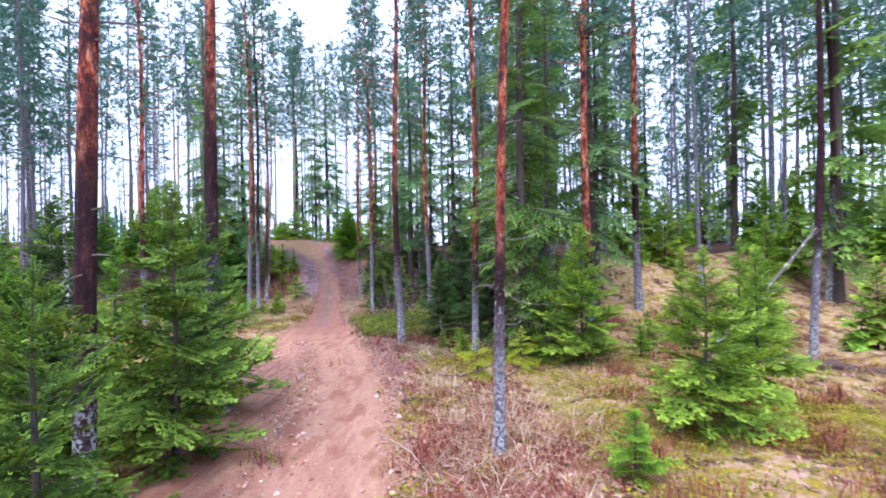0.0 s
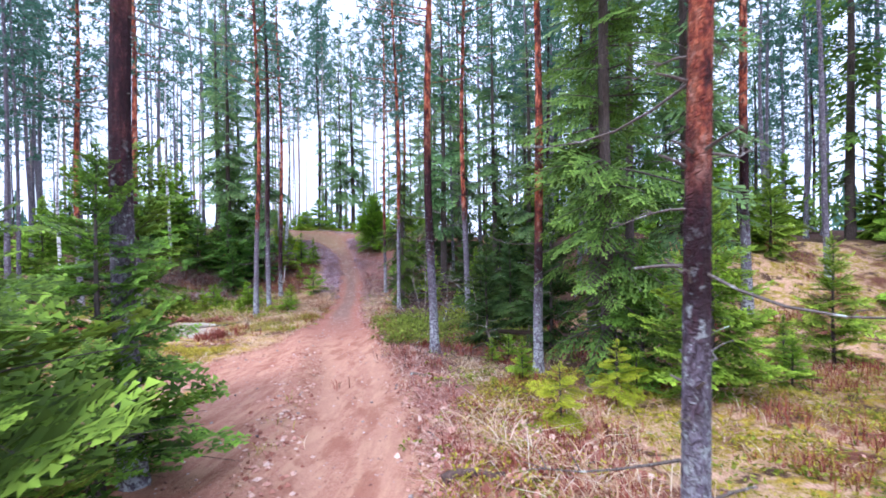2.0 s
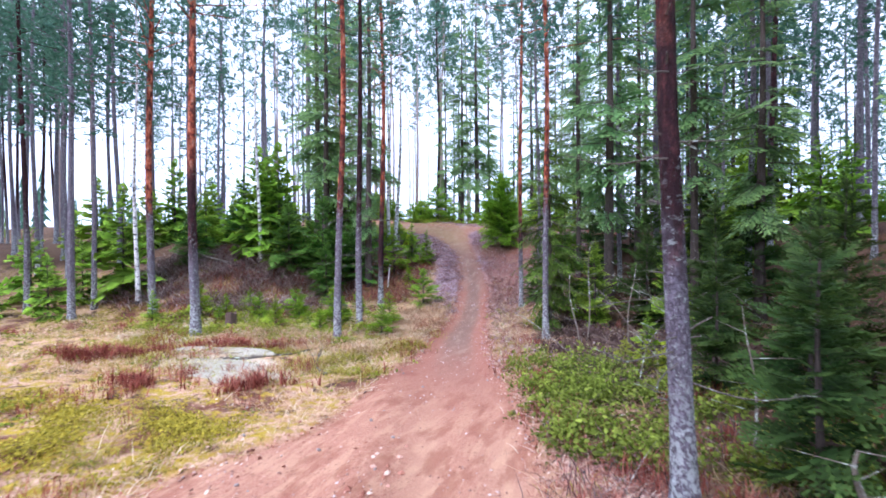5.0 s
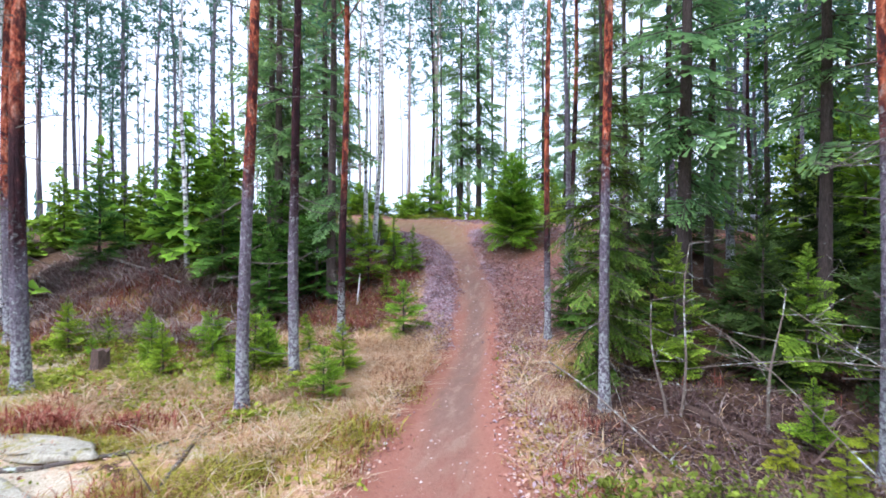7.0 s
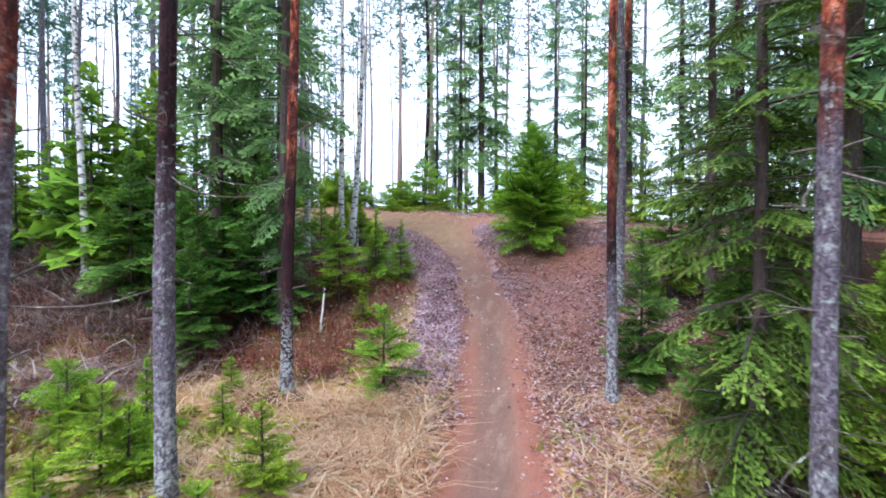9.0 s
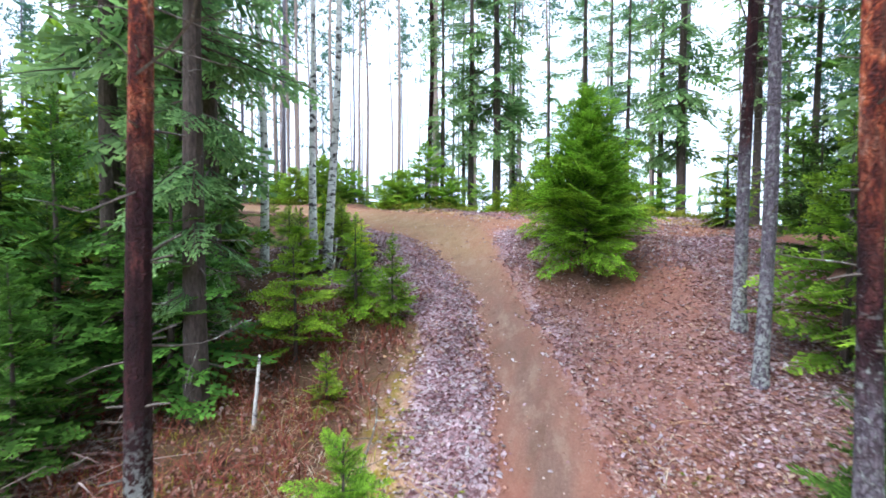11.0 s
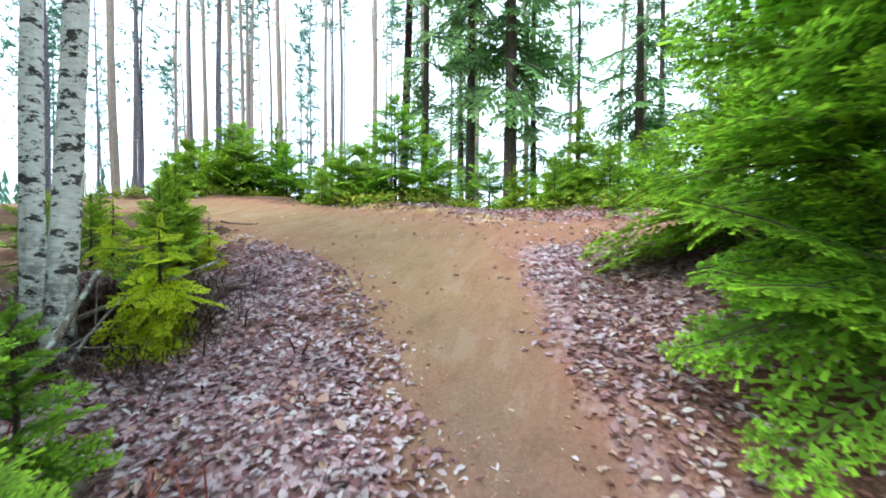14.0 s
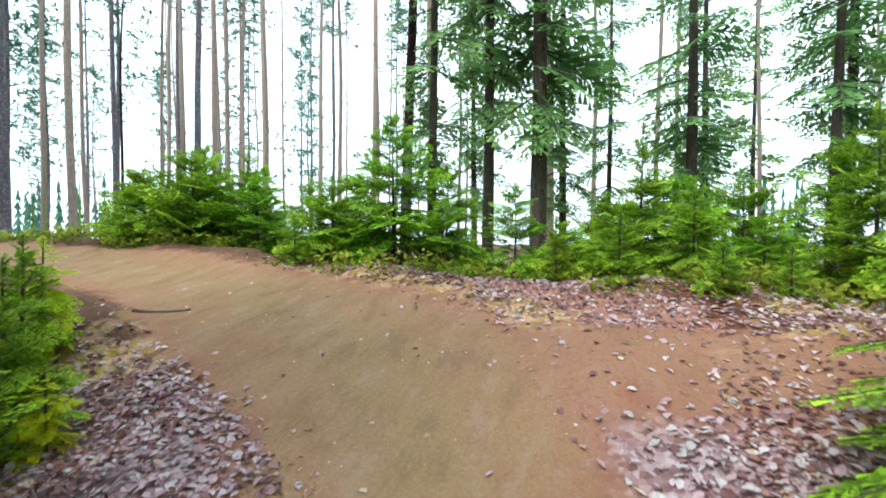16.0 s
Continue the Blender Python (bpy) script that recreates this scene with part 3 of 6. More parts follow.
def young_spruce(seed, height, spread, sprays, mat, gap=0.16, first=0.08, label="", rise=-14, power=0.8, foot=0.66):
    """A young spruce: straight stem and whorls of boughs down to the ground."""
    rng = np.random.default_rng(seed)
    green, wood = Pile(), Pile()
    pts = [(0.01 * math.sin(z * 3 + seed), 0.01 * math.cos(z * 2.3), z) for z in np.linspace(-0.08, height, 7)]
    wood.add(*tube(pts, np.linspace(0.018 * height ** 0.7 + 0.006, 0.004, 7), 6))
    spots, turn = [], 0.0
    count = int(7.2 * height / gap)
    for k in range(count):
        u = first / height + (0.97 - first / height) * (k + rng.uniform(0, 1)) / count
        turn += 2.4 + rng.uniform(-0.4, 0.4)
        reach = spread * ((1 - u) ** power * min(1, foot + 1.5 * u) + 0.05)
        spots.append(((0, 0, u * height), turn, radians(rise + 50 * u + rng.uniform(-26, 26)), reach * rng.uniform(0.6, 1.15)))
    spots.append(((0, 0, height * 0.9), 0.3, radians(86), height * 0.13))
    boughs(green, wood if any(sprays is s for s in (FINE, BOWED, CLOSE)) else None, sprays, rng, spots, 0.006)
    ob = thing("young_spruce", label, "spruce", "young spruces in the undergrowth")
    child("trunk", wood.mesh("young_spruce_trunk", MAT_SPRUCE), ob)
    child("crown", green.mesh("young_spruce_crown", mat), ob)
    return ob


def old_spruce(seed, height, spread, girth, low, sprays, gap=0.42, label="", ring=(5, 8), mat=NEEDLE_OLD):
    """A grown spruce with hanging boughs and bare dead twigs low on the trunk."""
    rng = np.random.default_rng(seed)
    green, wood, dead = Pile(), Pile(), Pile()
    zs = np.linspace(-0.3, height, 14)
    wood.add(*tube([(0.03 * math.sin(z * 0.5 + seed), 0.03 * math.cos(z * 0.4), z) for z in zs],
                   girth / 2 * np.clip(1.12 - zs / height, 0.03, 1.12) + (zs < 0) * girth * 0.12, 9, 0.04, rng))
    spots, z = [], low
    while z < height * 0.97:
        u = (z - low) / (height - low)
        reach = spread * ((1 - u) ** 0.72 * min(1, 0.6 + 2 * u) + 0.03)
        for k in range(int(rng.integers(*ring))):
            spots.append(((0, 0, z + rng.uniform(-0.15, 0.15)), rng.uniform(0, 6.28), radians(-22 + 50 * u + rng.uniform(-12, 12)), reach * rng.uniform(0.55, 1.2)))
        z += gap * rng.uniform(0.75, 1.25)
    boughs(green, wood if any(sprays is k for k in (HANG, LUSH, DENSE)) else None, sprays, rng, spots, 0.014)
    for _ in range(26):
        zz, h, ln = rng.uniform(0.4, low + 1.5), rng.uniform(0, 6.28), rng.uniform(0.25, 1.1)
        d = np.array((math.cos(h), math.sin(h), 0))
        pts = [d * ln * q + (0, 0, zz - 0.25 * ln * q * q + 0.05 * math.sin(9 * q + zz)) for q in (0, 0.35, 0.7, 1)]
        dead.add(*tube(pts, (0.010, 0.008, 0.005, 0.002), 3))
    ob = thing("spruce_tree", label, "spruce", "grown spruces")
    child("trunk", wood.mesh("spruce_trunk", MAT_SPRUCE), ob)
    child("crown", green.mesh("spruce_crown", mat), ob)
    tagged(child("dead_twigs", dead.mesh("spruce_dead_twigs", MAT_TWIG), ob, "bare grey dead twigs with lichen"), kind="stuff")
    return ob


def tuft(rng, n, size):
    """A burst of pine needles round a shoot, as slim single triangles."""
    v = []
    for i in range(n):
        d = rng.normal(size=3)
        d[2] = d[2] * 0.7 + 0.25
        d = d / np.linalg.norm(d) * size * rng.uniform(0.7, 1.25)
        s = np.cross(d, rng.normal(size=3))
        s = s / np.linalg.norm(s) * size * 0.13
        v += [d * 0.12 - s, d * 0.12 + s, d]
    return np.array(v), np.arange(3 * n).reshape(-1, 3), np.tile((0.1, 0.1, 1.0), n)


TUFTS = [tuft(RNG, 6, 1.0) for _ in range(6)]


def dead_branch_mesh(seed, length):
    rng = np.random.default_rng(seed)
    pile = Pile()
    q = np.linspace(0, 1, 6)
    line = np.stack([q * length, 0.06 * length * np.sin(q * 5 + seed), length * (0.10 * np.sin(q * 3 + seed) - 0.12 * q)], 1)
    pile.add(*tube(line, 0.010 * (1 - 0.8 * q) * (0.6 + length * 0.35), 4))
    twigs = []
    for k in range(3):
        i = int(rng.integers(1, 5))
        e = line[i] + length * rng.uniform(0.15, 0.35) * np.array((0.7, rng.choice((-1, 1)) * 0.7, rng.uniform(-0.3, 0.4)))
        twig = Pile()
        twig.add(*tube([line[i], (line[i] + e) / 2 + (0, 0, 0.01), e], (0.005, 0.0035, 0.0015), 3))
        twigs.append(twig.mesh("twig", MAT_TWIG))
    return pile.mesh("dead_branch", MAT_TWIG), twigs


DEAD = [dead_branch_mesh(s, ln) for s, ln in ((1, 0.35), (2, 0.6), (3, 0.9), (4, 1.4), (5, 0.2), (6, 1.9))]


def stub_mesh(seed, length):
    """A broken-off branch stub, thick at the trunk."""
    pile = Pile()
    pile.add(*tube([(0, 0, 0), (length * 0.5, 0.01, 0.004 * seed), (length, 0.004 * seed, 0.012)], (0.011, 0.008, 0.006), 4))
    return pile.mesh("branch_stub", MAT_TWIG)


STUBS = [stub_mesh(s, ln) for s, ln in ((1, 0.10), (2, 0.15), (3, 0.22))]


def pine(seed, height, girth, low, tufts=150, lean=(0, 0), dead=0, label="", sides=10, spread=1.9, bark="brown", needles=0.28):
    """A Scots pine: long bare trunk, high open crown. Built standing; lean moves the top."""
    rng = np.random.default_rng(seed)
    wood, green = Pile(), Pile()
    zs = np.concatenate([(-0.35, 0.0, 0.25), np.linspace(0.8, height, 13)])
    amp, ph = rng.uniform(0.02, 0.07), rng.uniform(0, 6)
    cx = lean[0] * zs / 10 + amp * np.sin(zs * 0.55 + ph) - amp * math.sin(ph)
    cy = lean[1] * zs / 10 + amp * np.cos(zs * 0.43 + ph) - amp * math.cos(ph)
    rad = girth / 2 * np.clip(1 - 0.78 * zs / height, 0.1, 1) * (1 + 0.35 * np.exp(-np.clip(zs, 0, 9) / 0.16))
    wood.add(*tube(np.stack([cx, cy, zs], 1), rad, sides, 0.05, rng))

    def axis(z):
        return np.array((np.interp(z, zs, cx), np.interp(z, zs, cy), z))

    limbs = max(12, tufts // 9)
    for i in range(limbs):
        u = (i + rng.uniform(0, 1)) / limbs
        z = low + (height - low) * u
        ln = spread * (1 - u * 0.75) * rng.uniform(0.5, 1.1)
        h, up = rng.uniform(0, 6.28), rng.uniform(-0.1, 0.35) + 0.4 * u
        d = np.array((math.cos(h), math.sin(h), up))
        p0 = axis(z)
        line = [p0 + d * ln * q + (0, 0, -0.15 * ln * q * (1 - q) * 4 * 0.4) for q in (0, 1)]
        wood.add(*tube(line, np.array((0.020, 0.006)) * (girth / 0.2), 3))
        for k in range(tufts // limbs):
            q = rng.uniform(0.2, 1.1)
            p = p0 + d * ln * q + rng.normal(size=3) * 0.22 * ln * np.array((1, 1, 0.6))
            v, f, t = TUFTS[rng.integers(len(TUFTS))]
            a = rng.uniform(0, 6.28)
            r = np.array(((math.cos(a), -math.sin(a), 0), (math.sin(a), math.cos(a), 0), (0, 0, 1)))
            green.add(v * rng.uniform(0.7, 1.3) * needles @ r.T + p, f, t)
    ob = thing("pine_tree", label, "pine", "tall pines of the forest")
    child("trunk", wood.mesh("pine_trunk", MAT_PINE[bark]), ob)
    child("crown", green.mesh("pine_crown", NEEDLE_PINE), ob)
    for k in range(dead):
        z = rng.uniform(0.9, min(low + 1, 9.5))
        z = max(z, 0.7)
        r = np.interp(z, zs, rad) * 0.8
        h = rng.uniform(0, 360)
        p = axis(z)
        limb, twigs = DEAD[(0, 4, 1, 2, 3, 5)[int(rng.integers(4 if z < 3.6 else 6))]]
        branch = child("dead_branch", limb, ob, "",
              pose(p[0] + r * math.cos(radians(h)), p[1] + r * math.sin(radians(h)), z, 0, rng.uniform(-25, 12), h))
        for mesh in twigs if dead > 10 else ():
            child("twig", mesh, branch)
    z = 0.9 if dead > 10 else 99
    while z < 6.5:
        for h in rng.uniform(0, 360, int(rng.integers(1, 4))):
            p, r, zz = axis(z), np.interp(z, zs, rad) * 0.85, z + rng.uniform(-0.05, 0.05)
            child("branch_stub", STUBS[int(rng.integers(3))], ob, "", pose(p[0] + r * math.cos(radians(h)), p[1] + r * math.sin(radians(h)), zz, 0, rng.uniform(-30, 10), h))
        z += rng.uniform(0.35, 0.6)
    return ob


def birch(seed, height, girth, lean, label):
    """A white-barked birch with bare thin branches high up."""
    rng = np.random.default_rng(seed)
    wood, twigs = Pile(), Pile()
    zs = np.concatenate([(-0.3, 0.0, 0.3), np.linspace(1, height, 12)])
    cx, cy = lean[0] * zs / 10 + 0.05 * np.sin(zs * 0.7 + seed), lean[1] * zs / 10 + 0.05 * np.cos(zs * 0.6 + seed)
    wood.add(*tube(np.stack([cx, cy, zs], 1), girth / 2 * np.clip(1 - 0.85 * zs / height, 0.08, 1) * (1 + 0.3 * np.exp(-np.clip(zs, 0, 9) / 0.2)), 10, 0.03, rng))
    for i in range(34):
        z = rng.uniform(3.2, height)
        h, ln = rng.uniform(0, 6.28), rng.uniform(0.5, 1.6) * (1.2 - z / height)
        p = np.array((np.interp(z, zs, cx), np.interp(z, zs, cy), z))
        d = np.array((math.cos(h), math.sin(h), 0.9))
        twigs.add(*tube([p, p + d * ln * 0.5, p + d * ln + (0, 0, -0.25 * ln)], (0.011, 0.007, 0.002), 3))
    ob = thing("birch_tree", label, "birch", "white birches by the trail")
    child("trunk", wood.mesh("birch_trunk", MAT_BIRCH), ob)
    tagged(child("twig_crown", twigs.mesh("birch_branches", MAT_TWIG), ob, "thin bare brown branches"), kind="stuff")
    return ob


def stand(x, y, turn=0.0, size=1.0, sink=0.0, tilt=0.0, aim=0.0):
    """The pose of a tree on the ground."""
    m = Matrix.Translation((x, y, g(x, y) - sink)) @ Matrix.Rotation(radians(aim), 4, "Z") @ Matrix.Rotation(radians(tilt), 4, "X")
    return m @ Matrix.Rotation(radians(turn), 4, "Z") @ Matrix.Scale(size, 4)

# ---- ground and trail ----
def spaced(marks):
    """Coordinates with given steps between marks: (start, step), ..., (end, 0)."""
    out = []
    for (a, step), (b, _) in zip(marks, marks[1:]):
        out += list(np.linspace(a, b, max(1, round((b - a) / step)), endpoint=False))
    return np.array(out + [marks[-1][0]])


GX = spaced([(-420, 60), (-120, 12), (-48, 2.5), (-22, 0.5), (-13, 0.13), (3.2, 0.5), (12, 2.5), (42, 12), (110, 60), (410, 0)])
GY = spaced([(-300, 60), (-60, 12), (-12, 1.0), (0, 0.25), (3, 0.13), (35.5, 0.4), (42, 1.5), (60, 4), (120, 40), (500, 0)])
mx, my = np.meshgrid(GX, GY)
mz = ground_z(mx, my)
bare = bareness(mx, my)
hill = ease(22.5, 26.0, my) * ease(37, 34.5, my) * ease(-13.5, -9.5, mx) * ease(-1.5, -4.2, mx)
litter = hill * (0.75 + 0.25 * ease(24, 28, my)) * np.maximum(ease(3.5 + 1.1 * ease(27, 29.5, my), 2.3 + 0.3 * ease(27, 29.5, my), np.minimum.reduce([from_line(mx, my, TRAILS[k][0]) for k in (0, 3, 4)])), 0.25)
pale = np.maximum(0.95 * np.exp(-(((mx + 8.8) / 1.9) ** 2 + ((my - 16.9) / 0.85) ** 2)), 0.5 * np.exp(-(((mx + 9.8) / 2.2) ** 2 + ((my - 18.6) / 1.0) ** 2)))
pale = np.maximum(pale, 0.46 * ease(19.5, 21, my) * ease(26, 24.5, my) * ease(1.1, 1.5, from_line(mx, my, TRAILS[0][0])) * ease(5, 3, from_line(mx, my, TRAILS[0][0])) * ease(-4.2, -4.9, mx))
pale = np.maximum(pale, 0.56 * ease(17.2, 18.5, my) * ease(23, 22, my) * ease(-15, -13.5, mx) * ease(-5.8, -6.8, mx))
# wander the limits of the soil with painted tree shade, the more the farther from the trail
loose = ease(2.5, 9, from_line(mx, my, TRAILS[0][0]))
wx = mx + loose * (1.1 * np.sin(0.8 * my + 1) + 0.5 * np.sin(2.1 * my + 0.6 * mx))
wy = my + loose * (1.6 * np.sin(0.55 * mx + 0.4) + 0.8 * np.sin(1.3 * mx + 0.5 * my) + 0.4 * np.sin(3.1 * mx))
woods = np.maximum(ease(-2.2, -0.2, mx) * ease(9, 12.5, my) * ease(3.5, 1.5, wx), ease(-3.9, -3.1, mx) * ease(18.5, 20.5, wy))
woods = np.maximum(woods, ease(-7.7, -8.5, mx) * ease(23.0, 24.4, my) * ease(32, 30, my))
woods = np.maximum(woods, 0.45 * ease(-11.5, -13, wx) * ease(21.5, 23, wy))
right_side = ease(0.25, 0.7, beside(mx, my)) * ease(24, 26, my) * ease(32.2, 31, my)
# spruce shade painted as dark soil, with the litter thinned there
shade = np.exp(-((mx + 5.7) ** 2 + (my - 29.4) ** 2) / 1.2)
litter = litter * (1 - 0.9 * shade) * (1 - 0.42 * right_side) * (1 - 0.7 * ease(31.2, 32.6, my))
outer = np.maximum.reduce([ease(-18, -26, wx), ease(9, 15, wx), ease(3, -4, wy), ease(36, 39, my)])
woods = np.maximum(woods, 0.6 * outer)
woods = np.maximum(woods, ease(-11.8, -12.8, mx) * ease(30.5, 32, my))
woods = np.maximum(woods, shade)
rubble = np.maximum(np.exp(-((mx - 0.55 + 0.12 * (my - 5)) / 0.95) ** 2) * ease(10.5, 8.5, my), np.exp(-((from_line(mx, my, TRAILS[0][0]) - 1.9) / 0.8) ** 2) * ease(-2.4, -1.4, mx + 0.29 * (my - 8)) * ease(20, 17, my))
rubble = np.maximum.reduce([rubble, 0.62 * right_side, 0.6 * np.exp(-((from_line(mx, my, TRAILS[0][0]) - 2.0) / 0.9) ** 2) * ease(0, 0.5, beside(mx, my)) * ease(18, 20, my)])
mossy = 0.42 * ease(1.7, 2.5, mx) * ease(12, 10, my) + 0.45 * ease(-3.4, -4.4, mx) * ease(8.8, 9.6, my) * ease(16.5, 15.5, my)
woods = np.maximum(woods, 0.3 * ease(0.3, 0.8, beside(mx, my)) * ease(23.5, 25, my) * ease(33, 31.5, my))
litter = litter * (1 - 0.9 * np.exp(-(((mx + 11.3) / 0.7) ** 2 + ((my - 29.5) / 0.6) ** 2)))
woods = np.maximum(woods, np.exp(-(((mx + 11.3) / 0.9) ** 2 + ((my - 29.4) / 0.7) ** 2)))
tan_earth = np.maximum(ease(16, 21, my) * ease(0.72, 0.28, from_line(mx, my, TRAILS[0][0])), ease(24, 27, my) * 0.85 * ease(1.3, 0.75, from_line(mx, my, TRAILS[0][0])))
tan_earth = np.maximum(tan_earth, ease(30.5, 33, my) * 0.9 * np.maximum(ease(1.2, 0.6, from_line(mx, my, TRAILS[0][0])), 0.55 * ease(1.4, 0.6, from_line(mx, my, TRAILS[3][0]))))
rut = np.exp(-((from_line(mx, my, TRAILS[0][0]) - 0.55) / 0.28) ** 2) * ease(18.5, 14, my)
idx = np.arange(mx.size).reshape(mx.shape)
quads = np.stack([idx[:-1, :-1], idx[:-1, 1:], idx[1:, 1:], idx[1:, :-1]], -1).reshape(-1, 4)
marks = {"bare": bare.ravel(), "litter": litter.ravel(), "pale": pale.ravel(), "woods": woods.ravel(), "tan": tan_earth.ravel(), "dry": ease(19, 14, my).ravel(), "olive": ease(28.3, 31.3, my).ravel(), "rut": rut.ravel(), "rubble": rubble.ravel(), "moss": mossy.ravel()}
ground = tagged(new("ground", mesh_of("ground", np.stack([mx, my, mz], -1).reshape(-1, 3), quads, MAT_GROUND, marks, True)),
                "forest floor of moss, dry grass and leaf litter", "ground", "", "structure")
# the trail is a skin of beaten earth on the ground, its rim sunk under the surface
inside = bare.ravel() > 0.5
keep = inside[quads].all(axis=1)
used = np.unique(quads[keep])
place = np.full(mx.size, -1)
place[used] = np.arange(len(used))
rim = np.zeros(mx.size, bool)
rim[np.unique(quads[~keep])] = True
tv = np.stack([mx, my, mz + np.where(rim.reshape(mx.shape), -0.006, 0.010)], -1).reshape(-1, 3)[used]
trail = tagged(new("trail", mesh_of("trail", tv, place[quads[keep]], MAT_GROUND, {k: v[used] for k, v in marks.items()}, True)),
               "beaten red-brown earth trail through the forest", "trail", "", "structure")

# ---- trees in their places ----
def plant(protos, spots):
    """Sets trees at (x, y, size, turn): the first ones are the built trees themselves, the rest copies of them."""
    for k, (x, y, size, turn) in enumerate(spots):
        ob = protos[k % len(protos)]
        if k < len(protos):
            ob.matrix_basis = stand(x, y, turn)
        else:
            copy_thing(ob, stand(x, y, turn, size))


PINE_LOOK = {"red": "tall pine with red bark over a dark band and grey foot", "brown": "tall pine with dark maroon bark and lichened grey foot",
             "orange": "tall pine with flaking orange bark over a grey foot", "maroon": "tall pine with dark plates and orange flakes",
             "dark": "tall pine with dark grey-brown bark", "grey": "slim pine with smooth grey bark and dead stubs"}
near_pines = [  # x, y, girth, height, lean x, lean y, bark
    (-3.3, 4.45, 0.205, 17, 0.0, 0.0, "maroon"), (-3.45, 7.45, 0.22, 16, -0.35, 0.2, "brown"), (0.62, 5.6, 0.132, 15, 0.42, 0.1, "red"),
    (3.6, 11.85, 0.22, 17, 0, 0, "red"), (0.75, 12.0, 0.172, 16, 0.0, 0.3, "red"), (-0.62, 19.7, 0.20, 16, 0, 0, "orange"),
    (-1.25, 13.75, 0.20, 16, -0.05, 0.4, "brown"), (6.1, 15.2, 0.24, 17, 0, 0, "brown"),
    (-7.92, 19.45, 0.175, 16, 0.05, 0, "orange"), (-8.08, 20.85, 0.175, 16, 0, 0, "dark"), (-8.7, 23.45, 0.175, 16, 0, 0, "maroon"),
    (-11.95, 19.2, 0.26, 17, -0.1, 0, "brown"), (-15.9, 21.3, 0.24, 17, 0, 0, "orange"), (-3.19, 21.05, 0.15, 16, -0.1, 0, "orange"),
    (-4.3, 24.3, 0.14, 15, 0, 0.2, "red"), (-4.1, 26.95, 0.14, 15, 0, 0, "grey"), (-4.04, 28.0, 0.155, 16, 0, 0, "brown"),
    (-11.5, 37.2, 0.21, 16, 0, 0, "dark"),
]
for k, (x, y, girth, height, lx, ly, bark) in enumerate(near_pines):
    ob = pine(200 + k, height, girth, 6.7 + (k * 37 % 10) / 5, 460, (lx, ly), 24, PINE_LOOK[bark], bark=bark, spread=2.1, needles=0.20)
    ob.matrix_basis = stand(x, y)

FAR_PINES = [pine(100 + k, h, w, low, n, (lx, 0), 0, "slender pine with a thin high crown", 7, 2.3, bark, 0.27) for k, (h, w, low, n, lx, bark) in enumerate(
    [(19, 0.20, 6.5, 430, 0.1, "grey"), (18, 0.17, 8.0, 380, -0.2, "dark"), (20, 0.23, 6.0, 460, 0.0, "grey"), (17, 0.15, 7.0, 360, 0.3, "grey"), (19, 0.2, 7.5, 380, 0, "grey")])]
rng = np.random.default_rng(5)
spots = [(17, 36, 1, 0), (19.7, 33.3, 1, 90), (-16.5, 31, 1, 0), (-20.5, 29, 1, 0), (-24, 33, 1, 0)]
zones = [(-50, -17, 28, 62, 20), (-42, -17, 14, 33, 52), (3, 30, 19, 60, 88), (8, 30, 6, 22, 14), (-1.5, 6, 25, 31, 6), (2, 6, 31, 42, 6)]
for x0, x1, y0, y1, n in zones:
    done = 0
    while done < n:
        x, y = rng.uniform(x0, x1), rng.uniform(y0, y1)
        if (min(math.hypot(x - s[0], y - s[1]) for s in spots) < 1.6 or from_line(np.array(x), np.array(y), TRAILS[0][0]) < 2.5
                or -27 < x < 2 and y > 31.5):
            continue
        spots.append((x, y, rng.uniform(0.85, 1.15), rng.uniform(0, 360)))
        done += 1
plant(FAR_PINES, spots)
BARE = [pine(150 + k, h, w, 18, 130, (lx, 0), 5, "bare-stemmed pine against the open sky", 7, 1.8, bark, 0.3) for k, (h, w, lx, bark) in enumerate(
    [(24, 0.22, 0.1, "pale"), (23, 0.18, -0.2, "pale"), (25, 0.26, 0.05, "grey")])]
plant(BARE, [(-23.5, 46.6, 1, 10), (-22.9, 47.7, 0.9, 50), (-24, 55, 1, 0), (-20.5, 55.5, 0.9, 0), (-19, 51.5, 1, 0), (-30, 45.8, 1, 0), (-28, 46.4, 1, 0), (-21, 37.8, 1.15, 0),
             (-2.1, 45, 1.1, 0), (-18, 44.3, 0.9, 30), (-26.5, 42, 1, 60), (-16.5, 57, 1, 0), (-13.5, 52, 0.9, 0), (-33, 52, 1, 20), (-29, 60, 1, 0),
             (-25, 39.5, 0.8, 10), (-34, 41, 1, 0), (-12, 60, 1, 0), (-4, 58, 1, 0), (2, 52, 1, 0), (-17.5, 62, 0.9, 0), (-22, 64, 1, 0), (-27, 52, 0.9, 0)]
      + [(rng.uniform(-46, -18.5), rng.uniform(36, 62), rng.uniform(0.85, 1.1), rng.uniform(0, 360)) for _ in range(26)])

CRESTED = [pine(170 + k, h, w, low, 430, (lx, 0), 4, "tall pine with a green crown high over the crest", 7, 2.3, "pale", 0.27) for k, (h, w, low, lx) in enumerate(
    [(21, 0.22, 13.2, 0.1), (20, 0.19, 12.8, -0.15)])]
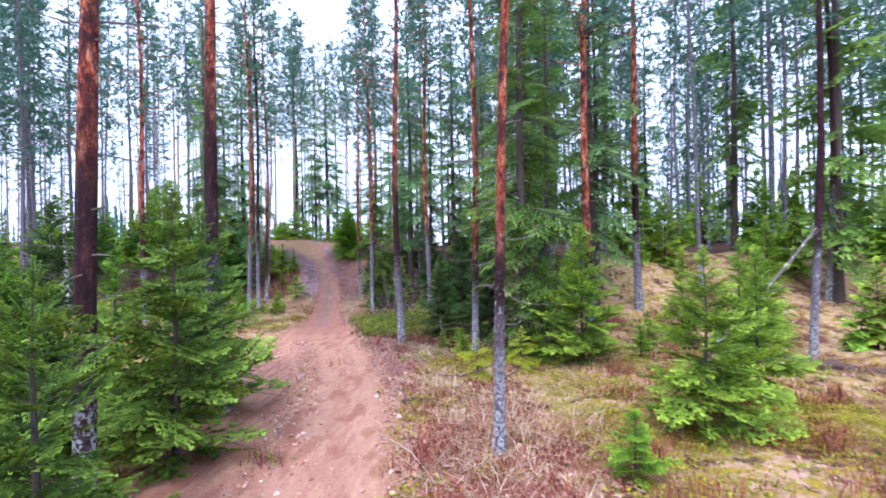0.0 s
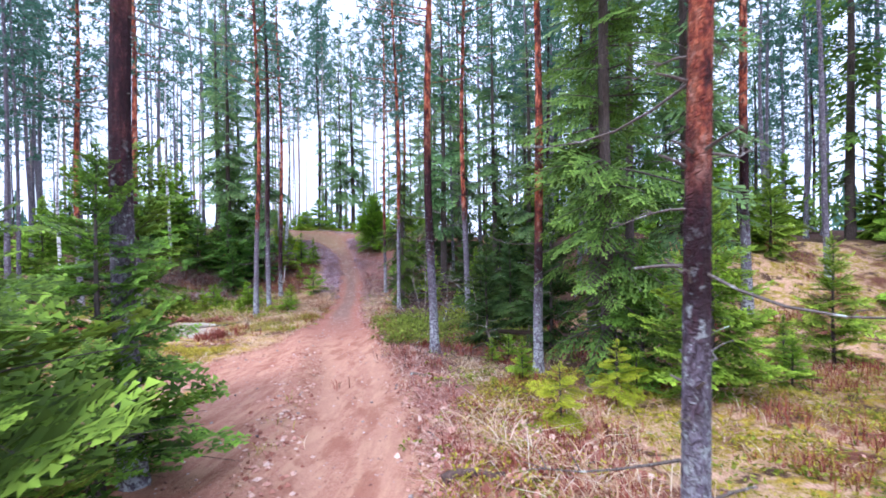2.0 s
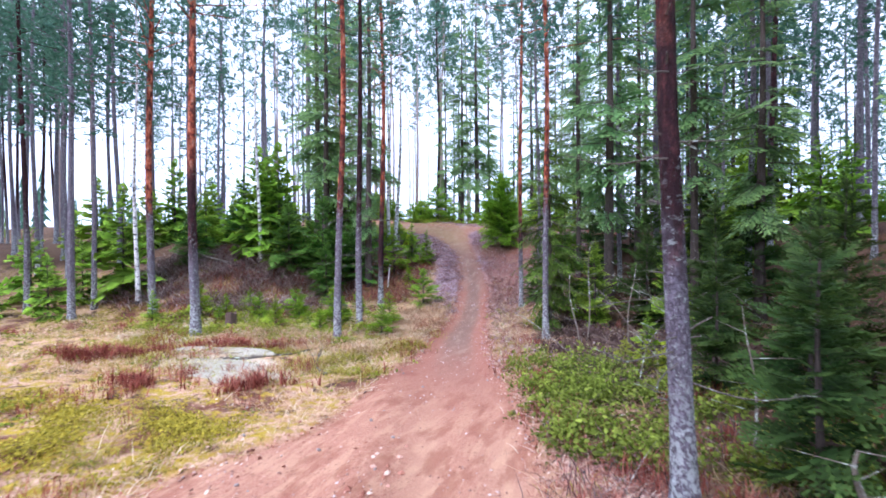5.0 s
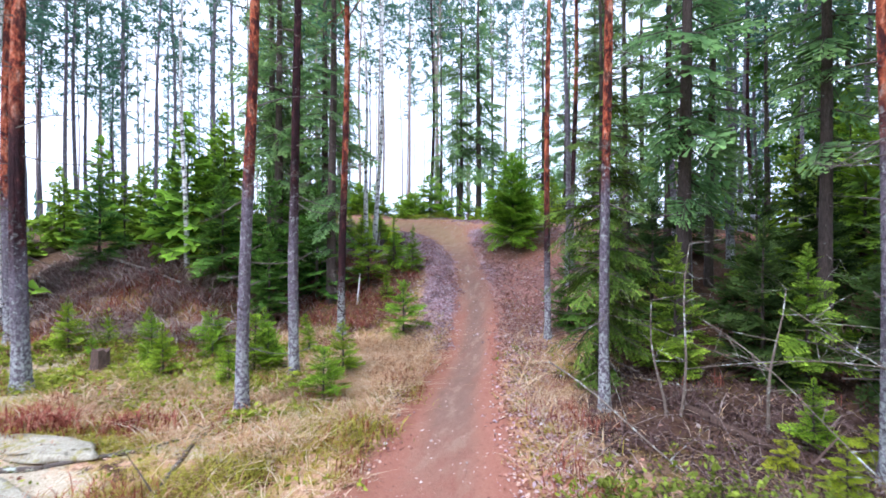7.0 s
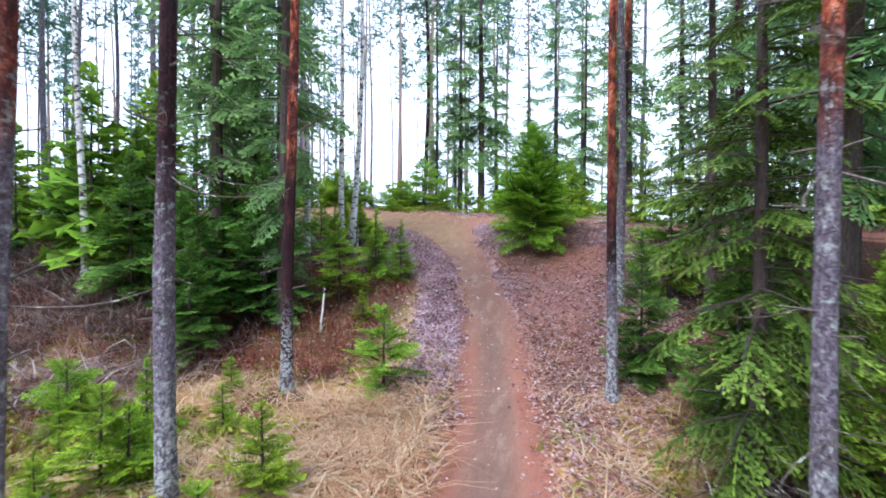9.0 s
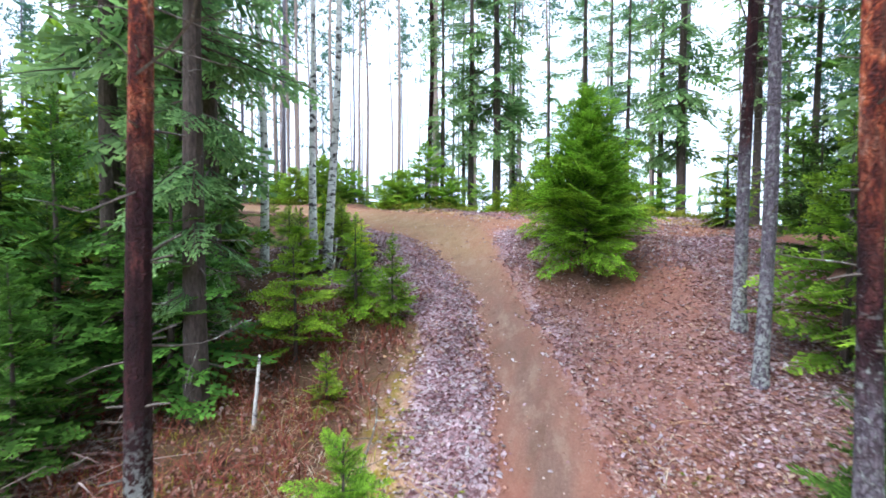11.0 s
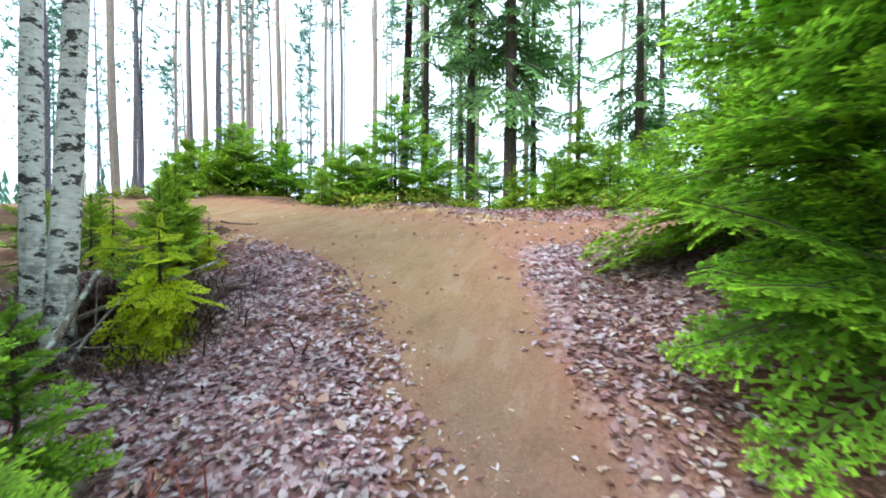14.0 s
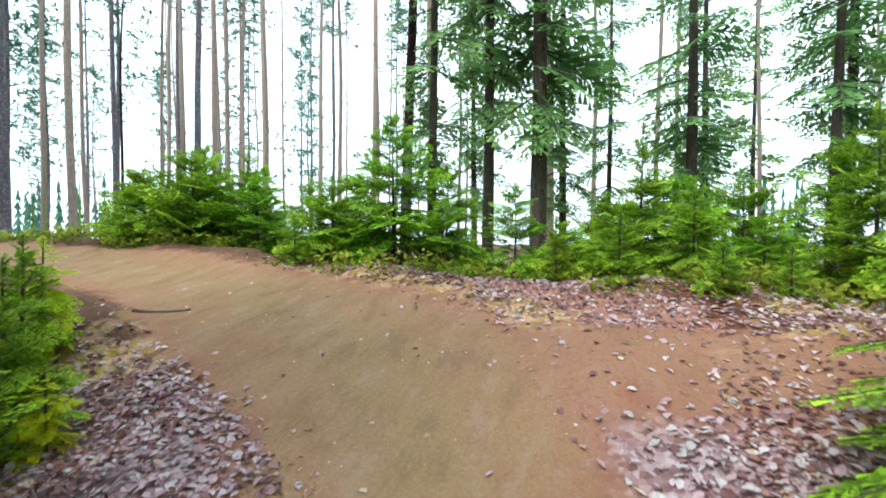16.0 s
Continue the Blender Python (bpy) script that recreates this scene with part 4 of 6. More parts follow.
plant(CRESTED, [(-12.7, 41.5, 1, 0), (-9.6, 43.4, 1, 40), (-15.2, 43, 1.05, 80), (-6.6, 45.5, 1, 120), (-17.6, 40.8, 1, 10), (-12.2, 47, 1.1, 50), (-8.4, 49, 1.1, 200), (-20.4, 42.5, 1, 70), (-14.3, 46.2, 1.15, 160),
                (-22.8, 44.6, 1.05, 20), (-18.9, 47.5, 1.1, 210), (-3.2, 47.8, 1, 300), (-10.6, 51.5, 1.2, 33), (-25.5, 48.8, 1.1, 130), (0.6, 43.2, 1, 90), (-15.8, 50.2, 1.2, 250), (-5.4, 51.8, 1.2, 15)])
OLD = [old_spruce(300 + k, h, s, w, low, HANG, gp, "tall spruce with drooping grey-green boughs", mat=NEEDLE_HAZY) for k, (h, s, w, low, gp) in enumerate(
    [(14, 1.7, 0.24, 1.3, 0.54), (13, 1.5, 0.20, 2.0, 0.52), (15, 1.9, 0.30, 3.2, 0.60)])]
LUSH_OLD = [old_spruce(310 + k, h, s, w, low, LUSH, gp, "tall spruce with dense drooping green boughs", mat=NEEDLE_HAZY if k == 2 else NEEDLE_OLD) for k, (h, s, w, low, gp) in enumerate(
    [(14, 1.8, 0.24, 0.35, 0.44), (13, 1.5, 0.20, 1.2, 0.62), (14, 1.3, 0.24, 1.5, 0.66)])]
plant(LUSH_OLD, [(1.95, 11.9, 1, 0), (3.0, 13.9, 1, 40), (-10.1, 25.4, 1, 45)])
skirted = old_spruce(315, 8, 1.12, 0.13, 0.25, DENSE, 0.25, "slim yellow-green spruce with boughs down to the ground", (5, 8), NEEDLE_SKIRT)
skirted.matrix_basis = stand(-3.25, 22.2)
plant(OLD, [(-11.2, 26.8, 1, 190), (5.2, 16.4, 1, 40), (2.75, 16.0, 1, 80), (4.6, 14.9, 1.1, 200),
            (-2.7, 26.6, 0.8, 300), (1.9, 23.4, 0.8, 120),
            (-12.6, 27.6, 0.8, 12), (3.7, 18.3, 1, 70), (-12.4, 26.2, 0.9, 250)])
OPEN = [old_spruce(320 + k, h, s, w, low, HANG, gp, "tall spruce with open hanging boughs", (4, 7), NEEDLE_HAZY) for k, (h, s, w, low, gp) in enumerate(
    [(16, 1.9, 0.30, 3.2, 0.55), (15, 1.7, 0.22, 3.8, 0.6), (14, 1.4, 0.18, 2.6, 0.6)])]
plant(OPEN, [(-9.25, 38.1, 1, 0), (-10.2, 38.2, 0.9, 70), (-9.0, 40.4, 0.9, 10), (-13.6, 27.4, 0.9, 45), (0.5, 24.2, 1, 20), (-10.9, 37.0, 0.85, 220), (-6.3, 41, 0.9, 30), (-3.6, 40.5, 1.0, 60), (-4.9, 37.6, 0.8, 100),
             (-3.2, 38.4, 1, 200), (-1.2, 31, 0.9, 75), (-0.75, 27, 1, 150), (-1.7, 24.4, 0.9, 90), (-1.6, 36.5, 1, 10), (-8.0, 44, 1, 99), (-5.2, 46, 1, 50), (-11.8, 43, 0.9, 14)])
FAR_OLD = [old_spruce(330 + k, h, s, w, low, COARSE, 0.72, "dark spruce standing deep in the forest", (4, 7)) for k, (h, s, w, low) in enumerate(
    [(14, 1.8, 0.22, 1.0), (16, 2.0, 0.26, 1.5)])]
spots = []
for x0, x1, y0, y1, n in [(-45, -30, 26, 50, 5), (-4.5, 8, 37, 50, 11), (0.8, 8, 15.5, 24, 6), (4, 30, 21, 50, 18), (11, 26, 12, 22, 6), (-36, -22, 14, 24, 3)]:
    for _ in range(n):
        spots.append((rng.uniform(x0, x1), rng.uniform(y0, y1), rng.uniform(0.7, 1.1), rng.uniform(0, 360)))
plant(FAR_OLD, [p for p in spots if not (p[0] < 0 and p[1] < 45 or p[0] < 9 and p[1] < 26)])

# young spruces, by size and brightness
roadside = young_spruce(399, 3.1, 1.42, CLOSE, NEEDLE_FRESH, 0.10, 0.36, "bushy green young spruce at the trail fork", -4, 0.62, 0.42)
roadside.matrix_basis = stand(-5.95, 29.45)
trackside = young_spruce(398, 1.7, 1.6, CLOSE, NEEDLE_FRESH, 0.14, 0.15, "broad bright green young spruce on the crest")
trackside.matrix_basis = stand(-6.0, 31.6)
LIME = [young_spruce(495 + k, h, s, BOWED, NEEDLE_LIME, 0.13, 0.12, "drooping yellow-green spruce sapling among dead twigs", -42) for k, (h, s) in enumerate([(1.0, 0.62), (0.75, 0.42)])]
plant(LIME, [(-10.26, 29.7, 1, 0), (-11.96, 30.66, 1, 60), (-12.4, 31.8, 0.9, 120), (-11.05, 30.98, 0.7, 20)])
LUSH_YOUNG = [young_spruce(490 + k, h, s, BOWED, NEEDLE_FRESH, 0.29, 0.2, "lush bright green young spruce beside the leaf litter") for k, (h, s) in enumerate([(1.7, 0.95), (1.6, 0.85)])]
plant(LUSH_YOUNG, [(-9.65, 26.6, 1, 0), (-9.4, 27.85, 1, 70)])
SPREADING = [young_spruce(485 + k, h, s, BOWED, NEEDLE_YELLOW, 0.17, 0.1, "low spreading yellow-green spruce sapling in moss", -24) for k, (h, s) in enumerate([(0.75, 0.62), (0.95, 0.60)])]
plant(SPREADING, [(0.59, 8.88, 1, 0), (1.59, 10.12, 1, 50), (0.44, 11.54, 0.6, 110), (-1.18, 19.18, 0.6, 20), (-0.78, 18.8, 0.7, 80), (-1.47, 19.72, 0.45, 140), (-0.58, 20.18, 0.6, 200)])
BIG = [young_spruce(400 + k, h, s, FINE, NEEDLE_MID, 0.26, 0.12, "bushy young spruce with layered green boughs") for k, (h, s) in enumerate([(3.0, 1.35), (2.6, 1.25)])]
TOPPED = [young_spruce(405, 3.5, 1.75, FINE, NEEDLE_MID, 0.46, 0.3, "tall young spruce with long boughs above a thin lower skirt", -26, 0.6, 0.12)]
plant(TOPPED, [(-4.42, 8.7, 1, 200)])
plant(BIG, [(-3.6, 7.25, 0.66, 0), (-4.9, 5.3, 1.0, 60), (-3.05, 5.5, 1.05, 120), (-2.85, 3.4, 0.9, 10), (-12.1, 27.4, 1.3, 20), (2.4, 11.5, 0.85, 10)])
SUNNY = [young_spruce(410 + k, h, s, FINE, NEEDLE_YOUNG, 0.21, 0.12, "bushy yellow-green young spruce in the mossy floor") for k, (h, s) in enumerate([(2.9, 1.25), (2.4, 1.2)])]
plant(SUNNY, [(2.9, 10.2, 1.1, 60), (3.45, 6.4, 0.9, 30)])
SHADE = [young_spruce(415 + k, h, s, PLAIN, NEEDLE_DEEP_SHADE, 0.2, 0.1, "young spruce darkened in colour for understory shade") for k, (h, s) in enumerate([(2.6, 1.0), (3.4, 1.15)])]
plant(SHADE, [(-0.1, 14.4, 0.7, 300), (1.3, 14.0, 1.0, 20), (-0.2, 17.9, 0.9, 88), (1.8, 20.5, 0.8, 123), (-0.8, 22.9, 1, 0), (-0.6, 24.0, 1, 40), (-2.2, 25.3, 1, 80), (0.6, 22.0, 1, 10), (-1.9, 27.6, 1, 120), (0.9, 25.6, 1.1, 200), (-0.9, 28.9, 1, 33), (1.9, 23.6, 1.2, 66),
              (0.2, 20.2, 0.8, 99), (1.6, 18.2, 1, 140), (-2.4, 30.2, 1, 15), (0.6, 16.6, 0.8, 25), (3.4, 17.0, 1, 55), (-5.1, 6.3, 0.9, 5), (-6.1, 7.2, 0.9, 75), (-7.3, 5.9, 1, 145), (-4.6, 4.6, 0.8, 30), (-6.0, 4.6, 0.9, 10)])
MID = [young_spruce(420 + k, h, s, PLAIN, NEEDLE_YOUNG, 0.155, 0.1, "young spruce in the forest undergrowth") for k, (h, s) in enumerate([(2.3, 0.9), (2.0, 0.8), (2.6, 0.85)])]
plant(MID, [(-2.1, 22.7, 0.9, 0), (-4.2, 5.8, 1, 0), (-4.9, 7.2, 1, 30), (4.7, 7.3, 1, 60), (-4.0, 4.0, 0.9, 10), (5.6, 9.2, 1, 0), (-5.9, 6.4, 1, 0),
            (-14.3, 36.4, 1.0, 20),
            (-3.1, 32.9, 1, 20), (-1.6, 33.3, 1.1, 80), (-3.2, 27.3, 1.4, 45),
            (-7.6, 36.0, 0.8, 10), (-5.3, 35.5, 0.9, 100), (7.4, 11.2, 1.1, 10), (9.0, 13.5, 1.2, 60), (6.2, 12.6, 1.1, 150), (-0.3, 22.6, 1.1, 210),
            (-8.7, 27.7, 0.55, 20), (-6.5, 5.0, 1.1, 50), (-8.3, 7.0, 1.0, 50),
            (11, 16.5, 1.2, 0), (8, 17.5, 1.2, 0), (13, 20, 1.3, 0)])
BANK = [young_spruce(430 + k, h, s, PLAIN, NEEDLE_BANK_SHADED, 0.15, 0.1, "young spruce coloured dark green for the shade of the bank") for k, (h, s) in enumerate([(2.2, 0.95), (2.6, 0.9)])]
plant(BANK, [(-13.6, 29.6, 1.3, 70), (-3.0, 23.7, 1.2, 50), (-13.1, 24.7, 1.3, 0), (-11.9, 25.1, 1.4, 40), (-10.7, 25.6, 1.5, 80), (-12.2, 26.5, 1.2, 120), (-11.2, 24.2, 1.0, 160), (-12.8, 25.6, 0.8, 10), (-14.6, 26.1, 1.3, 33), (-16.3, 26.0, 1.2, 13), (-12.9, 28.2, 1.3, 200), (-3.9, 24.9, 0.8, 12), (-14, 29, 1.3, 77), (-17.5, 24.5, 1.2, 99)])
BUSH = [young_spruce(470 + k, h, s, BOWED, NEEDLE_FRESH, gp, 0.05, "broad bushy spruce on the rim of the crest", -10, 0.65) for k, (h, s, gp) in enumerate(
    [(1.75, 1.35, 0.17), (2.15, 1.25, 0.18), (1.3, 1.2, 0.17)])]
plant(BUSH, [(-14.8, 35.6, 1, 0), (-11.1, 35.8, 1, 0), (-13.7, 35.9, 1.0, 40), (-15.8, 35.5, 0.8, 80), (-15.1, 36.2, 0.85, 10), (-12.6, 35.9, 0.9, 120), (-11.9, 35.4, 0.7, 160), (-10.4, 36.3, 0.75, 200),
             (-10.2, 35.5, 0.75, 20), (-12.2, 36.8, 1.0, 60), (-9.4, 36.7, 0.7, 90), (-8.6, 36.1, 0.62, 130), (-7.9, 35.6, 0.6, 5), (-7.1, 35.2, 0.5, 45), (-6.3, 35.6, 0.6, 60),
             (-7.2, 37.4, 1.1, 10), (-5.2, 36.4, 0.9, 70), (-4.0, 35.6, 0.9, 170), (-17.2, 36.4, 0.8, 15), (-16.4, 37.4, 1.0, 50), (-8.3, 38.4, 1.1, 140), (-5.9, 38.3, 1.2, 100)])
BUSHLET = [young_spruce(475 + k, h, s, BOWED, NEEDLE_FRESH, 0.16, 0.08, "small broad bushy spruce at the trail edge", -8, 0.6) for k, (h, s) in enumerate([(1.15, 0.72), (0.8, 0.55)])]
plant(BUSHLET, [(-7.42, 23.95, 1, 0), (-8.75, 21.05, 1, 40), (-7.1, 20.2, 0.7, 70), (-10.8, 21.9, 1.1, 10), (-8.9, 20.9, 0.9, 100), (-11.4, 30.95, 1.0, 30), (-11.15, 30.5, 0.8, 200), (-10.55, 29.9, 0.8, 120), (1.92, 4.9, 0.62, 60), (0.3, 13.1, 0.7, 20)])
SMALL = [young_spruce(440 + k, h, s, FINE, NEEDLE_BRIGHT, 0.12, 0.05, "small bright green spruce sapling") for k, (h, s) in enumerate([(0.95, 0.48), (0.7, 0.40), (1.15, 0.5)])]
plant(SMALL, [(-7.37, 21.2, 0.8, 0), (-12.6, 22.0, 0.7, 90), (-13.6, 21.0, 0.8, 10), (-9.6, 28.4, 1.0, 10), (-12.3, 30.2, 1.3, 40), (-10.9, 28.6, 1.2, 10), (-11.6, 21.2, 0.9, 0), (-11.1, 20.7, 0.8, 50), (-9.0, 20.4, 0.6, 0), (-8.7, 22.2, 0.7, 20), (-12.8, 20.9, 0.7, 33), (5.2, 12.4, 0.8, 0), (4.4, 10.9, 0.9, 0), (2.1, 10.9, 1.0, 0), (0.4, 11.3, 0.6, 20), (-0.05, 12.7, 0.6, 0),
              (-8.62, 21.1, 0.8, 0), (-10.4, 20.4, 0.8, 30), (-10.5, 21.6, 0.8, 60), (-9.9, 21.2, 0.7, 200), (-14.5, 20.1, 0.8, 90), (-9.45, 23.2, 0.6, 10),
              (-10.7, 22.0, 0.8, 40), (-9.5, 21.9, 0.9, 70), (-12.6, 30.9, 0.9, 100), (-13.4, 31.6, 0.9, 130), (-12.3, 31.6, 0.9, 160), (-14.2, 32.2, 0.8, 0),
              (-11.7, 31.2, 0.7, 30), (-11.6, 31.1, 0.9, 60), (-7.9, 34.5, 0.8, 90), (-7.0, 34.2, 0.8, 120), (-4.9, 33.4, 0.9, 150), (-12.0, 34.6, 0.7, 0),
              (-7.3, 21.3, 0.5, 0), (-1.0, 20.4, 0.7, 0), (-13.0, 21.4, 0.7, 60), (-6.4, 34.4, 0.7, 33), (-8.6, 35.0, 0.7, 21), (-8.75, 25.9, 0.7, 21)])

FAR_YOUNG = [young_spruce(460 + k, h, s, ROUGH, NEEDLE_YOUNG, 0.28, 0.1, "young spruce among the farther trunks") for k, (h, s) in enumerate([(2.6, 1.05), (3.6, 1.3), (1.8, 0.9)])]
spots = []
for x0, x1, y0, y1, n in [(-45, -17, 28.5, 50, 85), (-40, -18, 15, 27, 40), (-24, -13.5, 24.8, 30, 30), (-20, -9, 38.5, 46, 8), (-9, 6, 37, 46, 30), (6, 34, 17, 55, 100), (9, 25, 8, 17, 14), (-1, 6, 26, 40, 16), (-16, -8, 1, 9, 8)]:
    for _ in range(n):
        spots.append((rng.uniform(x0, x1), rng.uniform(y0, y1), rng.uniform(0.6, 1.25), rng.uniform(0, 360)))
spots = [s for s in spots if min(float(from_line(np.array(s[0]), np.array(s[1]), TRAILS[k][0])) for k in (0, 2)) > 2.6 and not (-9.5 < s[0] < 0 and s[1] < 42)]
spots.sort(key=lambda s: math.hypot(s[0] + 4, s[1] - 15))
plant(FAR_YOUNG, spots[:130])


def far_undergrowth(protos, places):
    """The young spruces deep in the forest, past counting, as one mesh."""
    pile = Pile()
    for k, (x, y, size, turn) in enumerate(places):
        me = protos[k % len(protos)].children[1].data
        v, f = np.empty(len(me.vertices) * 3), np.empty(len(me.polygons) * 3, np.int32)
        me.vertices.foreach_get("co", v)
        me.polygons.foreach_get("vertices", f)
        c, q = math.cos(radians(turn)) * size, math.sin(radians(turn)) * size
        pile.add(v.reshape(-1, 3) @ np.array(((c, q, 0), (-q, c, 0), (0, 0, size))) + (x, y, g(x, y)), f.reshape(-1, 3), np.full(len(v) // 3, 0.5))
    return tagged(new("far_undergrowth", pile.mesh("far_undergrowth", NEEDLE_YOUNG)), "young spruces massed deep in the forest", "undergrowth", "", "stuff")


far_undergrowth(FAR_YOUNG, spots[130:])

for k, (x, y, h, w, lean) in enumerate([(-11.15, 29.5, 11, 0.17, (-0.2, 0)), (-10.8, 29.4, 12, 0.19, (0.35, 0.1)), (-11.9, 28.85, 11, 0.18, (-0.15, 0)),
                                        (-14.55, 24.8, 11, 0.15, (-0.1, 0)), (-17.2, 21.8, 11, 0.16, (0, 0))]):
    birch(500 + k, h, w, lean, "white birch trunk with black marks").matrix_basis = stand(x, y)


def far_woods():
    """A belt of far forest all round: each tree a bare stem under a ragged cone of boughs."""
    r = np.random.default_rng(8)
    pile = Pile()
    for k in range(900):
        a, d = r.uniform(0, 6.283), r.uniform(78, 140)
        x, y = -5 + d * math.cos(a), 25 + d * math.sin(a)
        if radians(80) < a < radians(128):
            continue
        h, w = r.uniform(10, 18), r.uniform(1.3, 2.2)
        rings = 11
        zs = np.linspace(0.12, 1, rings)
        for i in range(rings):
            n = 6
            an = r.uniform(0, 6.283) + np.arange(n) * 6.283 / n
            rad = w * (1.08 - zs[i]) ** 0.8 * r.uniform(0.6, 1.15, n)
            top = np.array((x, y, g(x, y) + h * min(1.0, zs[i] + 0.13)))
            low = np.stack([x + rad * np.cos(an), y + rad * np.sin(an), np.full(n, top[2] - h * 0.13) + r.normal(0, 0.3, n)], 1)
            mid = np.stack([x + rad * 0.45 * np.cos(an + 0.6), y + rad * 0.45 * np.sin(an + 0.6), np.full(n, top[2] - h * 0.07)], 1)
            v = np.concatenate([[top], low, mid])
            f = [(0, 1 + j, 1 + n + j) for j in range(n)] + [(0, 1 + n + j, 1 + (j + 1) % n) for j in range(n)]
            pile.add(v, f, np.concatenate([[0.2], np.full(n, 0.8), np.full(n, 0.3)]))
        pile.add(*tube([(x, y, g(x, y) - 0.5), (x, y, g(x, y) + h * 0.5)], (0.2, 0.12), 4))
    return tagged(new("far_woods", pile.mesh("far_woods", NEEDLE_PINE)), "hazy green belt of distant forest", "woods", "", "stuff")


far_woods()

# ---- ground cover ----
def scatter(n, box, density, seed):
    """Points in a box kept by a density of 0 to 1."""
    r = np.random.default_rng(seed)
    x, y = r.uniform(box[0], box[1], n), r.uniform(box[2], box[3], n)
    keep = r.uniform(0, 1, n) < density(x, y)
    return x[keep], y[keep], r


def blades(name, label, x, y, r, per, height, width, lean, mat, spread=0.05):
    """Tufts of bent blades, three triangles each."""
    n = len(x) * per
    bx = np.repeat(x, per) + r.normal(0, spread, n)
    by = np.repeat(y, per) + r.normal(0, spread, n)
    bz = ground_z(bx, by) - 0.01
    h = np.repeat(r.uniform(0.5, 1.3, len(x)), per) * r.uniform(0.6, 1.2, n) * height
    a, w = r.uniform(0, 6.283, n), width * r.uniform(0.6, 1.3, n)
    ln = h * lean * r.uniform(0.3, 1.6, n)
    d, s = np.stack([np.cos(a), np.sin(a), 0 * a], 1), np.stack([-np.sin(a), np.cos(a), 0 * a], 1)
    p = np.stack([bx, by, bz], 1)
    up = np.array((0, 0, 1.0))
    mid = p + d * (ln * 0.35)[:, None] + up * (h * 0.62)[:, None]
    tip = p + d * ln[:, None] + up * (h * 0.85)[:, None]
    v = np.stack([p - s * w[:, None], p + s * w[:, None], mid - s * w[:, None] * 0.8, mid + s * w[:, None] * 0.8, tip], 1).reshape(-1, 3)
    i = np.arange(n)[:, None] * 5
    f = np.concatenate([i + (0, 1, 3), i + (0, 3, 2), i + (2, 3, 4)])
    t = np.tile((0, 0, 0.6, 0.6, 1.0), n)
    return tagged(new(name, mesh_of(name, v, f, mat, {"tip": t})), label, name.replace("_", " "), "", "stuff")


def leaves(name, label, x, y, r, size, mat, lift=0.012, tilt=0.35):
    """Fallen leaves: folded lozenges with a blunt tip, six points each."""
    n = len(x)
    a, s = r.uniform(0, 6.283, n), size * r.uniform(0.55, 1.25, n)
    z = ground_z(x, y) + r.uniform(0.3, 1.4, n) * lift
    d = np.stack([np.cos(a), np.sin(a), r.normal(0, tilt, n)], 1)
    e = np.stack([-np.sin(a), np.cos(a), r.normal(0, tilt, n)], 1)
    c = np.stack([x, y, z], 1)
    up = np.array((0, 0, 1.0)) * (s * r.uniform(0.05, 0.3, n))[:, None]
    sd, se = d * s[:, None], e * s[:, None] * 0.72
    v = np.stack([c - sd * 0.5, c - sd * 0.1 + se * 0.5 + up, c + sd * 0.28 + se * 0.36 + up, c + sd * 0.55, c + sd * 0.28 - se * 0.36 + up * 0.7, c - sd * 0.1 - se * 0.5 + up * 0.7], 1).reshape(-1, 3)
    i = np.arange(n)[:, None] * 6
    f = np.concatenate([i + (0, 3, 1), i + (1, 3, 2), i + (0, 5, 3), i + (5, 4, 3)])
    return tagged(new(name, mesh_of(name, v, f, mat)), label, "leaves", "", "stuff")


def leafy(name, label, x, y, r, per, radius, height, size, mat=LEAF_GREEN):
    """Low shrubs: small leaves in a dome over each root, two triangles a side of the midrib."""
    n = len(x) * per
    big = np.repeat(r.uniform(0.6, 1.35, len(x)), per)
    off = r.normal(0, 1, (n, 2)) * (radius * 0.55 * big)[:, None]
    px, py = np.repeat(x, per) + off[:, 0], np.repeat(y, per) + off[:, 1]
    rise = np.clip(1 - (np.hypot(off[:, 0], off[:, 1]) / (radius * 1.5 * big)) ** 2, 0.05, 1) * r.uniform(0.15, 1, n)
    c = np.stack([px, py, ground_z(px, py) + height * big * rise], 1)
    d = r.normal(0, 1, (n, 3)) * (1, 1, 0.6) + (0, 0, 0.25)
    d = d / np.linalg.norm(d, axis=1)[:, None]
    e = np.cross(d, r.normal(0, 0.5, (n, 3)) + (0, 0, 1.0))
    e = e / (np.linalg.norm(e, axis=1)[:, None] + 1e-6)
    s = (size * r.uniform(0.6, 1.4, n))[:, None]
    v = np.stack([c - d * s, c + e * s * 0.55 - d * s * 0.1, c + d * s, c - e * s * 0.55 - d * s * 0.1], 1).reshape(-1, 3)
    i = np.arange(n)[:, None] * 4
    f = np.concatenate([i + (0, 1, 2), i + (0, 2, 3)])
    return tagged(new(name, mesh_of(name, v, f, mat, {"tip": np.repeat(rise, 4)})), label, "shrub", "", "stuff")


def patch(x, y, scale, seed):
    return 0.5 + 0.5 * np.sin(x * scale + 2.1 * np.sin(y * scale * 0.7 + seed)) * np.sin(y * scale * 1.1 + 1.7 * np.sin(x * scale * 0.8 + seed * 2))


def off_trail(x, y):
    """1 beside the trails, falling to 0 on them along a ragged edge."""
    jx = x + 0.16 * np.sin(5.3 * y + 2 * np.sin(3.1 * x)) + 0.07 * np.sin(17 * y + 11 * x)
    return ease(0.80, 0.12, bareness(jx, y + 0.1 * np.sin(7.7 * x)))


